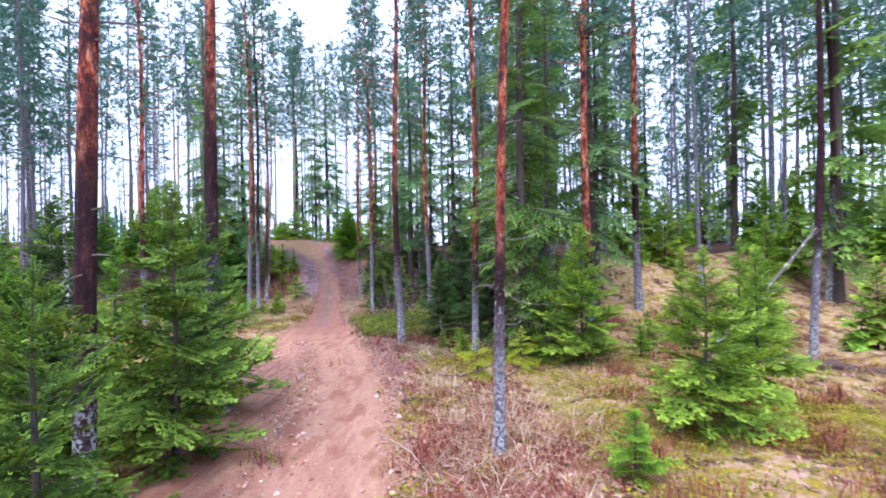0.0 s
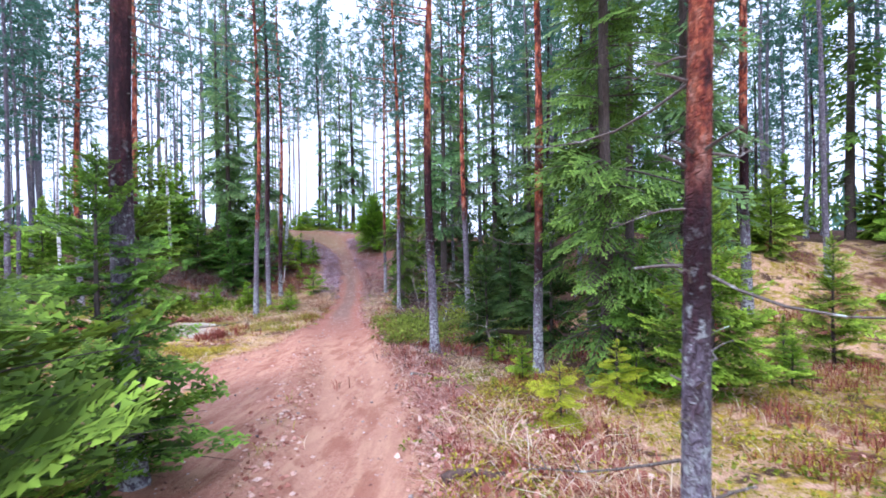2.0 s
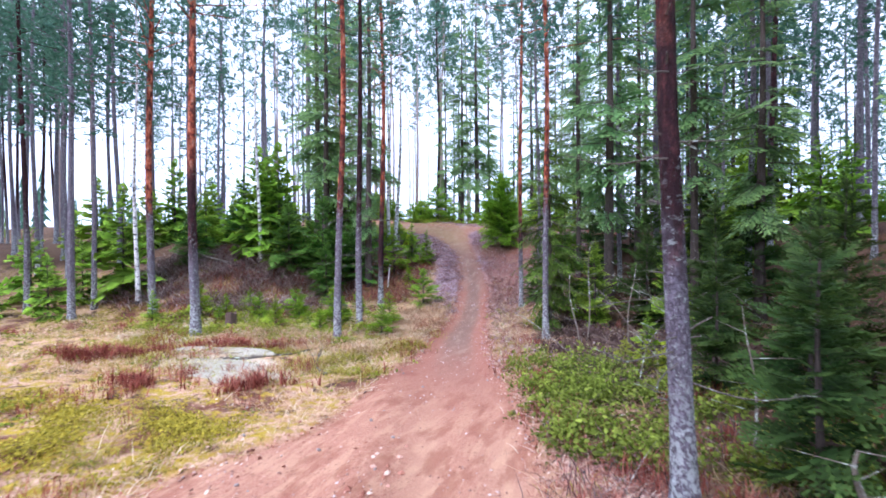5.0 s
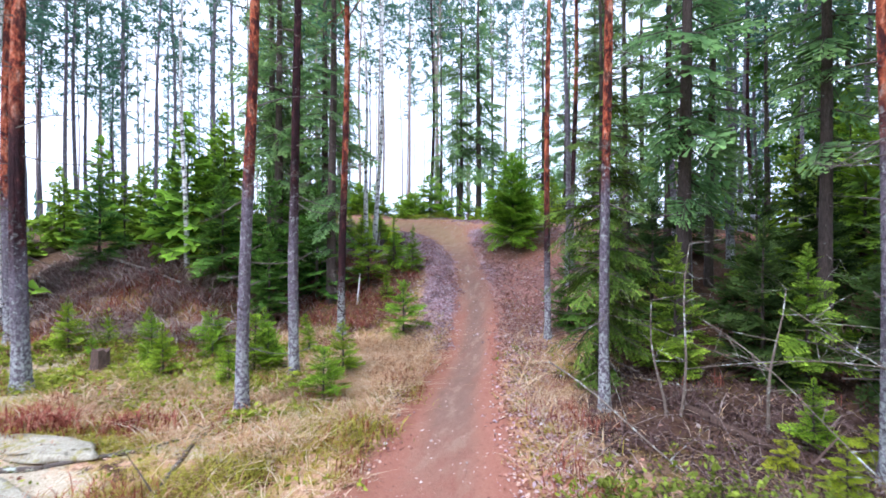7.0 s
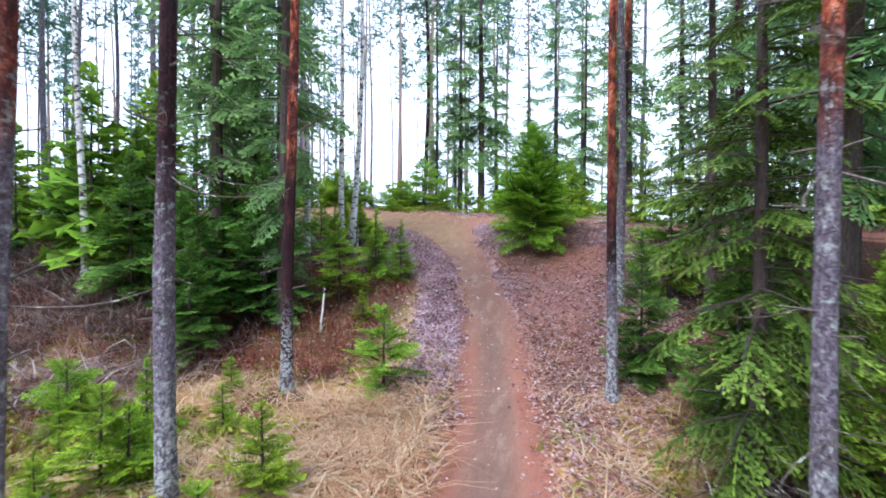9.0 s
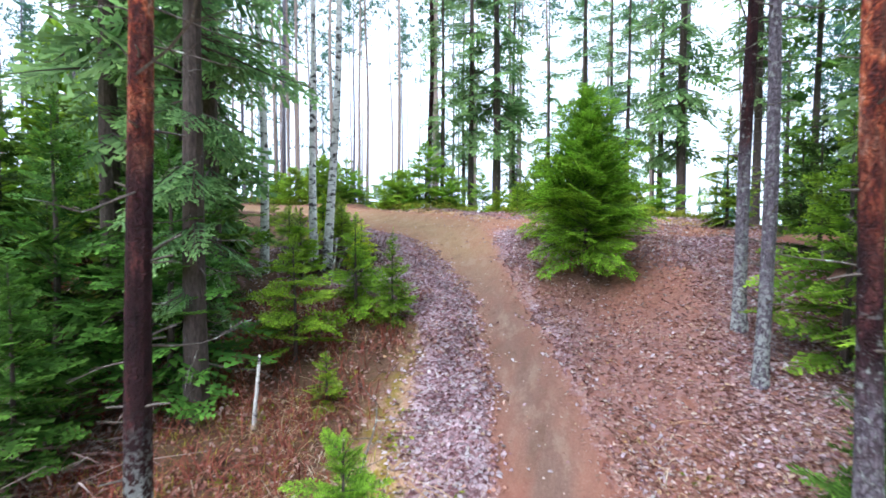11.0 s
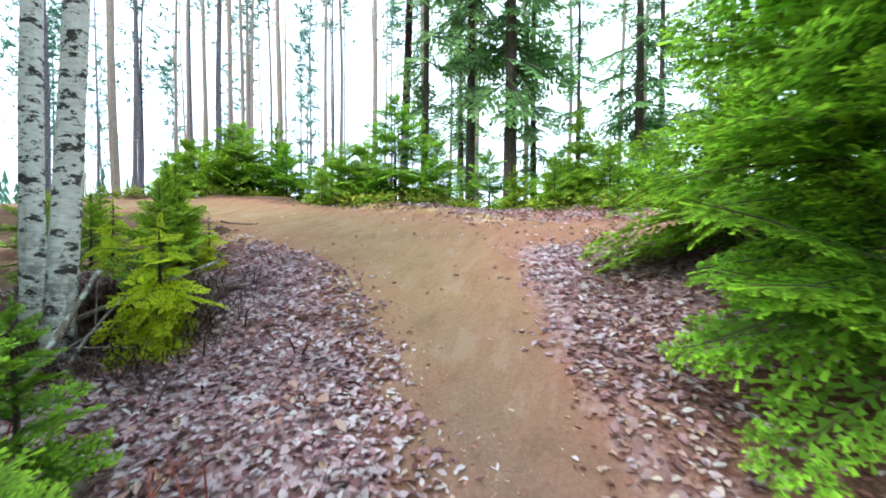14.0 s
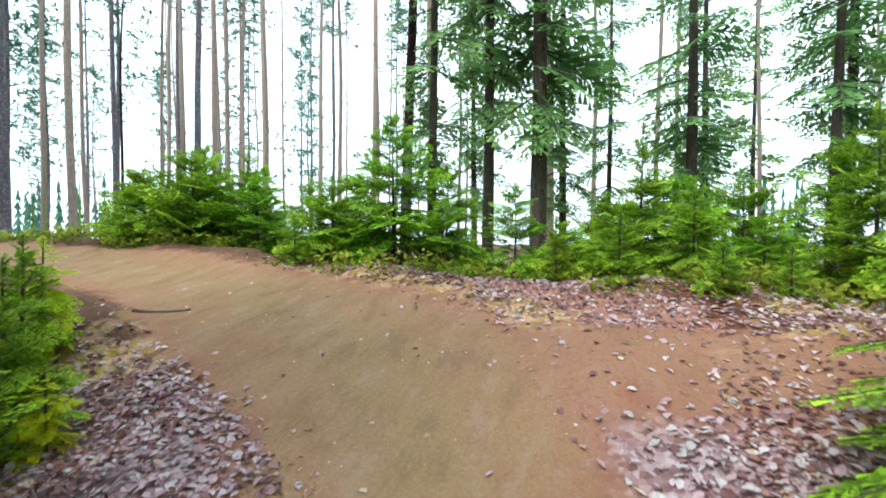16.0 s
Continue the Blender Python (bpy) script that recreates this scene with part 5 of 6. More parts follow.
def hillside(x, y):
    near = np.minimum.reduce([from_line(x, y, TRAILS[k][0]) for k in (0, 3, 4)])
    # last factor clears pale leaves where the spruce shade is painted
    return ease(21.8, 24.2, y) * ease(36.5, 34.5, y) * ease(-13.5, -10, x) * ease(-1.5, -4, x) * np.maximum(ease(3.5 + 1.5 * ease(27, 29.5, y), 2.3 + 0.3 * ease(27, 29.5, y), near), 0.3 * ease(27, 29, y)) * (1 - 0.9 * np.exp(-((x + 5.7) ** 2 + (y - 29.4) ** 2) / 2.2))


def floor_mix(x, y):
    return off_trail(x, y) * (1 - 0.9 * hillside(x, y)) * (1 - 0.85 * ease(-3.6, -2.7, x) * ease(18.5, 20.5, y))


def brushy(x, y):
    bank = ease(-10.3, -12, x) * ease(21.2, 22.2, y) * ease(26.5, 25, y)
    birches = np.exp(-(((x + 11.1) / 0.9) ** 2 + ((y - 29.5) / 0.7) ** 2))
    wood = ease(-3.0, -2.0, x) * ease(11.5, 13, y) * ease(4, 2, x) * 0.4
    return np.maximum.reduce([bank, birches, wood])

x, y, r = scatter(60000, (-18, 9, 1.5, 28), lambda x, y: floor_mix(x, y) * ease(0.35, 0.75, patch(x, y, 1.2, 1)) * (0.45 - 0.2 * ease(-0.8, 0.4, x)), 21)
blades("dry_grass", "bent dry straw-coloured grass on the forest floor", x, y, r, 6, 0.13, 0.0048, 3.2, STRAW, 0.07)
x, y, r = scatter(9000, (-8.5, -3.5, 20.5, 27), lambda x, y: ease(1.3, 1.8, from_line(x, y, TRAILS[0][0])) * ease(4.2, 2.2, from_line(x, y, TRAILS[0][0])) * ease(-4.0, -4.7, x) * (1 - 0.8 * ease(0.0, 0.5, x + 5.3 + (y - 21) * 0.16)) * (0.15 + 0.85 * ease(0.3, 0.7, patch(x, y, 2.6, 3))) * ease(25, 23, y), 22)
blades("dry_grass", "long pale dry grass beside the trail", x, y, r, 6, 0.20, 0.0085, 3.6, STRAW, 0.09)
x, y, r = scatter(22000, (-18, 9, 1.5, 27), lambda x, y: floor_mix(x, y) * ease(0.64 - 0.18 * ease(-1.0, 0.0, x), 0.78, patch(x, y, 1.5, 4)) * 0.8, 23)
blades("brown_heath", "low red-brown heath twigs", x, y, r, 11, 0.23, 0.005, 0.7, HEATH, 0.09)
x, y, r = scatter(9500, (-18, 9, 1.5, 27), lambda x, y: floor_mix(x, y) * (0.10 + ease(0.5, 0.75, patch(x, y, 1.0, 9))) * 0.6, 24)
leafy("berry_shrubs", "low yellow-green berry shrubs and moss", x, y, r, 13, 0.13, 0.09, 0.030)
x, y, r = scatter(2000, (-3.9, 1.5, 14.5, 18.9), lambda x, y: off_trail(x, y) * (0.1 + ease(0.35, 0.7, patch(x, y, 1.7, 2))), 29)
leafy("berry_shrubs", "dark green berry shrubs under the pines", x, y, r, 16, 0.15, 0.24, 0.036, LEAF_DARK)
x, y, r = scatter(1000, (-14.5, -7.2, 19.0, 22.6), lambda x, y: off_trail(x, y) * (0.2 + ease(0.3, 0.6, patch(x, y, 1.9, 5))), 30)
leafy("berry_shrubs", "fresh green seedlings below the bank", x, y, r, 16, 0.14, 0.20, 0.040)
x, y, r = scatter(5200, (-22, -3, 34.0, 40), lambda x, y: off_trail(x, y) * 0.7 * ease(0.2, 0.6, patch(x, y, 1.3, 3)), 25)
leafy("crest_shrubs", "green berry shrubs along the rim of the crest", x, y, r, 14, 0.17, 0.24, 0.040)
x, y, r = scatter(30000, (-18, 9, 1.5, 26), lambda x, y: floor_mix(x, y) * np.maximum(ease(0.42, 0.7, patch(x, y, 0.9, 6)), 1.2 * ease(-6.8, -8, x) * ease(17.6, 19, y) * ease(22.8, 21.8, y)) * 0.8, 31)
blades("green_sedge", "short yellow-green grass in the moss", x, y, r, 6, 0.11, 0.0048, 1.5, SEDGE, 0.08)
x, y, r = scatter(14000, (-19, -9.5, 20.8, 27), lambda x, y: brushy(x, y) * off_trail(x, y) * (0.15 + ease(0.3, 0.55, patch(x, y, 1.5, 5))), 32)
blades("brush", "heaped dead brown twigs on the bank", x[::2], y[::2], r, 4, 0.24, 0.008, 2.6, STICKS, 0.12)
blades("brush", "loose pale and dark branches on the bank", x[::3], y[::3], r, 4, 0.38, 0.013, 2.8, STICKS, 0.2)
x, y, r = scatter(5000, (-13, -5.6, 16.8, 21.4), lambda x, y: off_trail(x, y) * ease(0.9, 1.4, np.hypot((x + 9.0) / 1.2, (y - 17.0) / 0.8)) * (0.15 + ease(0.3, 0.6, patch(x, y, 1.6, 22))), 78)
blades("green_sedge", "soft yellow-green grass and moss below the bank", x, y, r, 8, 0.12, 0.006, 1.6, SEDGE, 0.10)
x, y, r = scatter(2600, (-18, -10.8, 21.6, 27.5), lambda x, y: 0.15 + ease(0.5, 0.7, patch(x, y, 1.1, 14)), 53)
blades("green_sedge", "pale yellow-green moss and grass on the bank", x, y, r, 8, 0.12, 0.006, 1.8, SEDGE, 0.10)
x, y, r = scatter(1300, (-18, -9.5, 20.8, 27), lambda x, y: brushy(x, y) * ease(0.4, 0.6, patch(x, y, 1.9, 8)), 33)
blades("brown_heath", "dark red-brown heath on the bank", x, y, r, 11, 0.30, 0.006, 0.8, HEATH, 0.10)
x, y, r = scatter(150000, (-13, -2.5, 22.8, 36.5), lambda x, y: hillside(x, y) * (0.008 + 0.03 * ease(-8.6, -7.4, x) * ease(29.5, 31, y) + 0.92 * ease(1.05, 0.05, bareness(x + 0.12 * np.sin(6.1 * y) + 0.10 * np.sin(2.3 * y + 1), y)) ** 1.5) * (1 - 0.86 * ease(0.25, 0.75, beside(x, y)) * ease(31.2, 30.2, y)) * (1 - 0.6 * ease(31.2, 32.6, y)) * (1 - 0.9 * np.exp(-(((x + 11.3) / 0.7) ** 2 + ((y - 29.5) / 0.6) ** 2))), 26)
leaves("leaf_litter", "carpet of grey and pink fallen leaves", x, y, r, 0.055, LEAVES, 0.016, 0.28)
x, y, r = scatter(110000, (-14, 6, 2, 26), lambda x, y: np.maximum(0.12 * off_trail(x, y), ease(0.15, 0.4, bareness(x, y)) * ease(0.95, 0.6, bareness(x, y)) * 0.9), 27)
leaves("wood_chips", "pinkish bark chips and crumbs beside the trail", x, y, r, 0.045, CHIPS, 0.012, 0.35)

x, y, r = scatter(22000, (-19, 5, 11, 32), lambda x, y: brushy(x, y) * off_trail(x, y) * (0.2 + ease(0.3, 0.6, patch(x, y, 1.5, 5))), 28)
blades("brush", "tangle of dead brown and grey twigs", x, y, r, 4, 0.20, 0.006, 3.0, DARK_BRUSH, 0.12)

x, y, r = scatter(60000, (-7.4, -2.5, 22.5, 33.5), lambda x, y: hillside(x, y) * ease(0.2, 0.8, beside(x, y)) * (0.55 + 0.45 * ease(0.9, 0.3, bareness(x, y))) * ease(33.5, 31, y), 38)
leaves("leaf_litter", "brown and pink fallen leaves on red-brown earth", x, y, r, 0.046, BROWN_LEAVES, 0.013, 0.2)
x, y, r = scatter(26000, (-7.4, -2.5, 25.5, 33), lambda x, y: hillside(x, y) * ease(0.35, 0.8, beside(x, y)) * (0.08 + ease(0.45, 0.7, patch(x, y, 1.3, 19))) * ease(33, 31.5, y), 71)
leaves("leaf_litter", "drifts of pale lilac fallen leaves on the slope", x, y, r, 0.058, LEAVES, 0.016, 0.3)
x, y, r = scatter(16000, (-11.5, -6.5, 26.5, 33.5), lambda x, y: hillside(x, y) * ease(0.7, 0.2, bareness(x, y)) * ease(0, -0.3, beside(x, y)) * (0.1 + ease(0.35, 0.65, patch(x, y, 1.6, 20))), 72)
leaves("leaf_litter", "dark wet brown leaves in the carpet", x, y, r, 0.06, BROWN_LEAVES, 0.022, 0.35)
VERGE = [(-6.88, 26.0), (-7.18, 27.1), (-7.5, 28.3), (-7.78, 28.95), (-8.3, 29.65), (-8.95, 30.5), (-9.65, 31.25), (-11.1, 31.95)]


def inside_verge(x, y):
    """How far a place lies to the left of the upper trail's ragged left margin."""
    return np.interp(y, [p[1] for p in VERGE], [p[0] for p in VERGE]) + 0.07 * np.sin(9.1 * y) + 0.05 * np.sin(21 * y + 1) - x

x, y, r = scatter(24000, (-11.2, -6.6, 26, 31.95), lambda x, y: ease(-0.10, 0.12, inside_verge(x, y)) * ease(0.75, 0.45, inside_verge(x, y)), 73)
leaves("leaf_litter", "lilac and pink fallen leaves strewn over the trail margin", x, y, r, 0.055, LEAVES, 0.016, 0.28)
x, y, r = scatter(16000, (-11.2, -6.4, 26, 31.95), lambda x, y: np.exp(-((inside_verge(x, y) + 0.08) / 0.14) ** 2) * 0.9, 74)
leaves("wood_chips", "pink crumbs and leaf scraps along the trail margin", x, y, r, 0.034, CHIPS, 0.008, 0.3)
x, y, r = scatter(9000, (-5.6, -3.4, 18.5, 26), lambda x, y: np.exp(-((from_line(x, y, TRAILS[0][0]) - 1.5) / 0.5) ** 2), 39)
leaves("wood_chips", "red-brown bark chips and leaves along the trail", x, y, r, 0.05, BROWN_LEAVES, 0.012, 0.3)
margin = lambda x, y: np.exp(-((from_line(x, y, TRAILS[0][0]) - 1.55) / 0.45) ** 2) * ease(-2.2, -1.2, x + 0.29 * (y - 8)) * ease(20, 17, y)
x, y, r = scatter(24000, (-5, 1.2, 2, 20), margin, 34)
leaves("wood_chips", "pink bark rubble along the trail edge", x[::2], y[::2], r, 0.06, CHIPS, 0.02, 0.5)
blades("twig_litter", "pink and grey broken twigs along the trail edge", x, y, r, 3, 0.07, 0.006, 4.0, CHIPS, 0.10)
x, y, r = scatter(5200, (-0.6, 6.5, 2.5, 12), lambda x, y: 0.15 + ease(0.45, 0.7, patch(x, y, 1.3, 11)), 36)
leafy("moss_cushions", "yellow moss cushions on the forest floor", x, y, r, 20, 0.20, 0.09, 0.019, MOSS)
x, y, r = scatter(1500, (-5, 1.6, 2, 20), lambda x, y: margin(x - 0.3, y) * ease(0.55, 0.7, patch(x, y, 2.6, 7)), 35)
blades("brown_heath", "red-brown tussocks at the trail edge", x, y, r, 14, 0.20, 0.006, 0.9, HEATH, 0.08)

x, y, r = scatter(5000, (-13, -9.8, 28.6, 30.8), lambda x, y: np.exp(-(((x + 10.95) / 0.62) ** 2 + ((y - 29.8) / 0.45) ** 2)), 37)
blades("brush", "dark dead twigs heaped round the birches", x, y, r, 6, 0.24, 0.006, 1.9, DARK_BRUSH, 0.12)


OUTCROP = [(-9.3, 14.9, 0.28), (-8.5, 15.35, 0.3), (-7.6, 15.55, 0.28), (-6.8, 16.2, 0.25)]
BEHIND = [(-12.3, 16.0, 0.3), (-11.2, 17.2, 0.35), (-10.2, 18.3, 0.3), (-8.6, 18.7, 0.2)]
x, y, r = scatter(3600, (-13, -6, 14, 20), lambda x, y: np.maximum(np.exp(-from_line(x, y, OUTCROP) ** 2), np.exp(-from_line(x, y, BEHIND) ** 2)) * ease(0.3, 0.55, patch(x, y, 3.3, 8)), 76)
blades("brown_heath", "red-brown heath tussocks round the rock slabs", x, y, r, 16, 0.25, 0.008, 0.9, HEATH, 0.08)
x, y, r = scatter(1500, (-10.5, -6.2, 12.6, 14.6), lambda x, y: off_trail(x, y) * ease(0.3, 0.6, patch(x, y, 1.7, 21)), 77)
leafy("moss_cushions", "yellow moss cushions between trail and rock", x, y, r, 18, 0.20, 0.07, 0.02, MOSS)
# dark pieces strewn to put the spruce shade into the floor colour
x, y, r = scatter(12000, (-3.4, 2.5, 17.5, 23), lambda x, y: ease(2.0, 2.6, from_line(x, y, TRAILS[0][0])) * (0.25 + ease(0.3, 0.6, patch(x, y, 1.9, 4))), 75)
leaves("leaf_litter", "dark brown leaves and bark painting shade on the floor under spruces", x, y, r, 0.06, DARK_BRUSH, 0.02, 0.4)
blades("brush", "dark dead twigs painting shade on the floor under spruces", x[::6], y[::6], r, 4, 0.2, 0.006, 2.4, DARK_BRUSH, 0.12)
x, y, r = scatter(1100, (-0.6, 2.0, 2.5, 10), lambda x, y: off_trail(x, y) * np.exp(-((x - 0.55 + 0.12 * (y - 5)) / 0.8) ** 2) * (0.2 + ease(0.4, 0.65, patch(x, y, 2.3, 13))), 61)
blades("brown_heath", "matted red-brown heath beside the trail", x, y, r, 13, 0.17, 0.005, 1.1, HEATH, 0.10)
leaves("wood_chips", "pink bark flakes and rubble under the heath", np.repeat(x, 12) + r.normal(0, 0.2, 12 * len(x)), np.repeat(y, 12) + r.normal(0, 0.2, 12 * len(x)), r, 0.07, CHIPS, 0.03, 0.5)
blades("dry_grass", "bleached straw tufts beside the trail", x[::3] + 0.2, y[::3], r, 22, 0.20, 0.006, 2.4, STRAW, 0.09)
x, y, r = scatter(9000, (-5.4, -2.8, 18, 26.5), lambda x, y: np.exp(-((from_line(x, y, TRAILS[0][0]) - 1.75) / 0.6) ** 2) * ease(0, 0.4, beside(x, y)), 62)
leaves("leaf_litter", "pale pink fallen leaves along the trail edge", x, y, r, 0.05, LEAVES, 0.014, 0.3)
x, y = x[from_line(x, y, TRAILS[0][0]) > 1.6], y[from_line(x, y, TRAILS[0][0]) > 1.6]
blades("dry_grass", "pale flattened grass along the trail edge", x[::7], y[::7], r, 4, 0.12, 0.006, 3.4, STRAW, 0.08)
x, y, r = scatter(9000, (-7.6, -4.4, 18.6, 25), lambda x, y: np.exp(-((from_line(x, y, TRAILS[0][0]) - 1.45) / 0.34) ** 2) * ease(0, -0.4, beside(x, y)) * ease(18.6, 21, y), 67)
leaves("leaf_litter", "lilac-grey fallen leaves along the lower trail", x, y, r, 0.052, LEAVES, 0.016, 0.3)
x, y, r = scatter(3000, (-11, -5.8, 18.4, 23.4), lambda x, y: off_trail(x, y) * (0.1 + ease(0.4, 0.7, patch(x, y, 2.1, 17))) * ease(-5.6, -6.4, x), 66)
blades("dry_grass", "bleached pale grass clumps below the pines", x, y, r, 9, 0.19, 0.008, 2.6, STRAW, 0.08)
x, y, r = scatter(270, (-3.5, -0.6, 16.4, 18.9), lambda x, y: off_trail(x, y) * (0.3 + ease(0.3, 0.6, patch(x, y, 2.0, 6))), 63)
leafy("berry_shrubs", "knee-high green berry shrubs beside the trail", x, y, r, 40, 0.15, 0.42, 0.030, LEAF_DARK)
x, y, r = scatter(5000, (-11.2, -7.8, 23.8, 28.6), lambda x, y: ease(-7.9, -8.6, x) * (0.25 + 0.75 * ease(0.4, 0.7, patch(x, y, 2.2, 3))), 65)
leaves("leaf_litter", "dark red-brown leaves and bark under the spruces", x, y, r, 0.06, BROWN_LEAVES, 0.02, 0.4)
blades("brush", "red-brown twigs and dead stalks under the spruces", x[::5], y[::5], r, 6, 0.26, 0.005, 1.6, HEATH, 0.12)


def pebbles(name, label, x, y, r, size, mat):
    """Loose gravel: a squat eight-sided lump for each piece."""
    n = len(x)
    s = size * r.uniform(0.4, 1.3, n) ** 1.5
    c = np.stack([x, y, ground_z(x, y) + 0.012 + s * 0.15], 1)
    a = r.uniform(0, 6.283, n)
    d, e = np.stack([np.cos(a), np.sin(a), 0 * a], 1) * s[:, None], np.stack([-np.sin(a), np.cos(a), 0 * a], 1) * (s * r.uniform(0.5, 0.9, n))[:, None]
    up = np.array((0, 0, 1.0)) * (s * r.uniform(0.35, 0.7, n))[:, None]
    v = np.stack([c + d, c + e, c - d * 0.9, c - e * 1.1, c + up + d * 0.2, c - up], 1).reshape(-1, 3)
    i = np.arange(n)[:, None] * 6
    f = np.concatenate([i + k for k in ((0, 1, 4), (1, 2, 4), (2, 3, 4), (3, 0, 4), (1, 0, 5), (2, 1, 5), (3, 2, 5), (0, 3, 5))])
    return tagged(new(name, mesh_of(name, v, f, mat)), label, "gravel", "", "stuff")

x, y, r = scatter(16000, (-7, 0.5, 2.5, 27), lambda x, y: ease(0.35, 0.7, bareness(x, y)) * (0.12 + 0.6 * ease(0.55, 0.8, patch(x, y, 2.2, 12))), 51)
pebbles("gravel", "loose pinkish gravel and clods on the trail", x, y, r, 0.017, GRAVEL)
x, y, r = scatter(7000, (-5, -0.5, 4.5, 14.5), lambda x, y: np.exp(-(((x + 2.95) - (9.8 - y) * 0.29) / 0.28) ** 2) * (0.2 + 0.8 * ease(0.4, 0.7, patch(x, y, 3.1, 2))), 64)
pebbles("gravel", "ridge of red clods between the wheel lines", x, y, r, 0.035, CHIPS)
x, y, r = scatter(5000, (-13, -4, 26, 35), lambda x, y: ease(0.35, 0.7, bareness(x, y)) * 0.22, 52)
pebbles("gravel", "fine tan grit and crumbs on the upper trail", x, y, r, 0.009, CHIPS)


# ---- logs, sticks and stones ----
def log(name, a, b, radius, mat, label, category, bend=0.04, lift=0.6, rise=(0, 0), twigs=0, seed=1):
    """A fallen stem between two places on the ground; rise lifts its ends."""
    rng = np.random.default_rng(seed)
    a3 = np.array((*a, g(*a) + radius * lift + rise[0]))
    b3 = np.array((*b, g(*b) + radius * lift * 0.7 + rise[1]))
    q = np.linspace(0, 1, 9)[:, None]
    ln = np.linalg.norm(b3 - a3)
    side = np.array((-(b3 - a3)[1], (b3 - a3)[0], 0)) / ln
    line = a3 + (b3 - a3) * q + side * bend * ln * np.sin(q * 4.2 + seed) + np.array((0, 0, 1.0)) * bend * 0.3 * ln * np.sin(q * 3.1)
    if not any(rise):
        line[:, 2] = ground_z(line[:, 0], line[:, 1]) + radius * lift
    stem = Pile()
    stem.add(*tube(line, radius * (1 - 0.45 * q[:, 0]), 8, 0.10, rng))
    if not twigs:
        return tagged(new(name, stem.mesh(name, mat, True)), label, category)
    root = tagged(new(name), label, category)
    child("stem", stem.mesh("stem", mat, True), root)
    for k in range(twigs):
        i = int(rng.integers(1, 8))
        d = rng.normal(size=3) * (1, 1, 0.5) + (0, 0, 0.35)
        d = d / np.linalg.norm(d) * rng.uniform(0.2, 0.7)
        p = line[i]
        twig = Pile()
        twig.add(*tube([p, p + d * 0.5 + (0, 0, 0.02), p + d], (radius * 0.25 + 0.0018, radius * 0.18 + 0.0012, 0.001), 3))
        child("twig", twig.mesh("twig", mat), root)
    return root


log("log", (-0.66, 7.55), (-0.12, 7.75), 0.055, MAT_LOG, "short rotting log beside the trail", "log")
log("log", (7.0, 9.0), (9.6, 9.4), 0.09, MAT_LOG, "dark fallen log in dry grass", "log")
log("log", (-2.2, 21.1), (-0.8, 19.6), 0.06, MAT_LOG, "reddish rotting log under the spruces", "log", twigs=3)
log("log", (-0.1, 15.2), (2.6, 13.0), 0.06, MAT_LOG, "fallen dark stem across the undergrowth", "log", 0.02, 1.5, (0.25, 0.35), 6, 3)
log("log", (-10.9, 30.35), (-10.2, 30.6), 0.035, MAT_LOG, "dark broken log lying on leaves", "log")
log("stick", (-1.5, 11.6), (-1.0, 11.5), 0.03, MAT_PALE, "pale broken stick at the trail edge", "stick")
log("stick", (-9.3, 17.2), (-7.6, 18.7), 0.03, MAT_TWIG, "grey fallen branch on pale lichen", "stick", twigs=4, seed=4)
log("stick", (-6.5, 16.6), (-8.1, 19.1), 0.035, MAT_TWIG, "grey fallen branch at the trail edge", "stick", twigs=4, seed=6)
log("stick", (-17.5, 24.6), (-13.6, 23.9), 0.04, MAT_PALE, "pale fallen birch stem on the bank", "stick", 0.01, 1, (0.35, 0.1), 5, 5)
log("stick", (-12.3, 32.5), (-12.0, 32.9), 0.02, MAT_LOG, "small dark stick on the trail", "stick")
log("stick", (-4.0, 21.2), (-2.3, 19.3), 0.014, MAT_PALE, "thin lichen-grey branch by the trail", "stick", 0.03, 1, (0.55, 0.05), 6, 7)
log("leaning_stem", (3.6, 7.0), (6.3, 8.2), 0.035, MAT_TWIG, "dead bare stem leaning over a spruce", "dead tree", 0.015, 1, (0.5, 2.7), 7, 8)
log("stick", (-11.2, 29.2), (-10.1, 30.1), 0.02, MAT_PALE, "grey dead branch in the undergrowth", "stick", 0.05, 1, (0.05, 0.45), 4, 9)
for k, (ax, ay, bx, by, z0, z1) in enumerate([(-0.9, 18.6, -2.3, 19.6, 0.3, 1.6), (-0.6, 18.4, -1.9, 18.3, 0.9, 1.9), (-0.8, 19.1, -2.2, 20.3, 1.2, 0.9), (-0.5, 18.0, -1.6, 17.2, 0.2, 1.1), (-1.5, 17.6, -0.7, 18.7, 0.02, 1.0)]):
    log("dead_branch", (ax, ay), (bx, by), 0.007, MAT_PALE, "tangled bare branch grey with lichen", "dead branch", 0.10, 1, (z0, z1), 9, 20 + k)
rng = np.random.default_rng(17)
for k in range(26):
    y = rng.uniform(4.5, 17)
    x = float(np.interp(y, [p[1] for p in TRAILS[0][0]], [p[0] for p in TRAILS[0][0]])) + rng.uniform(0.85, 2.3)
    an, ln = rng.uniform(0, 6.28), rng.uniform(0.2, 0.75)
    log("stick", (x, y), (x + ln * math.cos(an), y + ln * math.sin(an)), rng.uniform(0.006, 0.018), (MAT_PALE, MAT_LOG, MAT_TWIG)[k % 3], "short broken stick among bark and dry grass", "stick", 0.05, 0.8,
        (0, 0), 2 if k % 4 == 0 else 0, 80 + k)
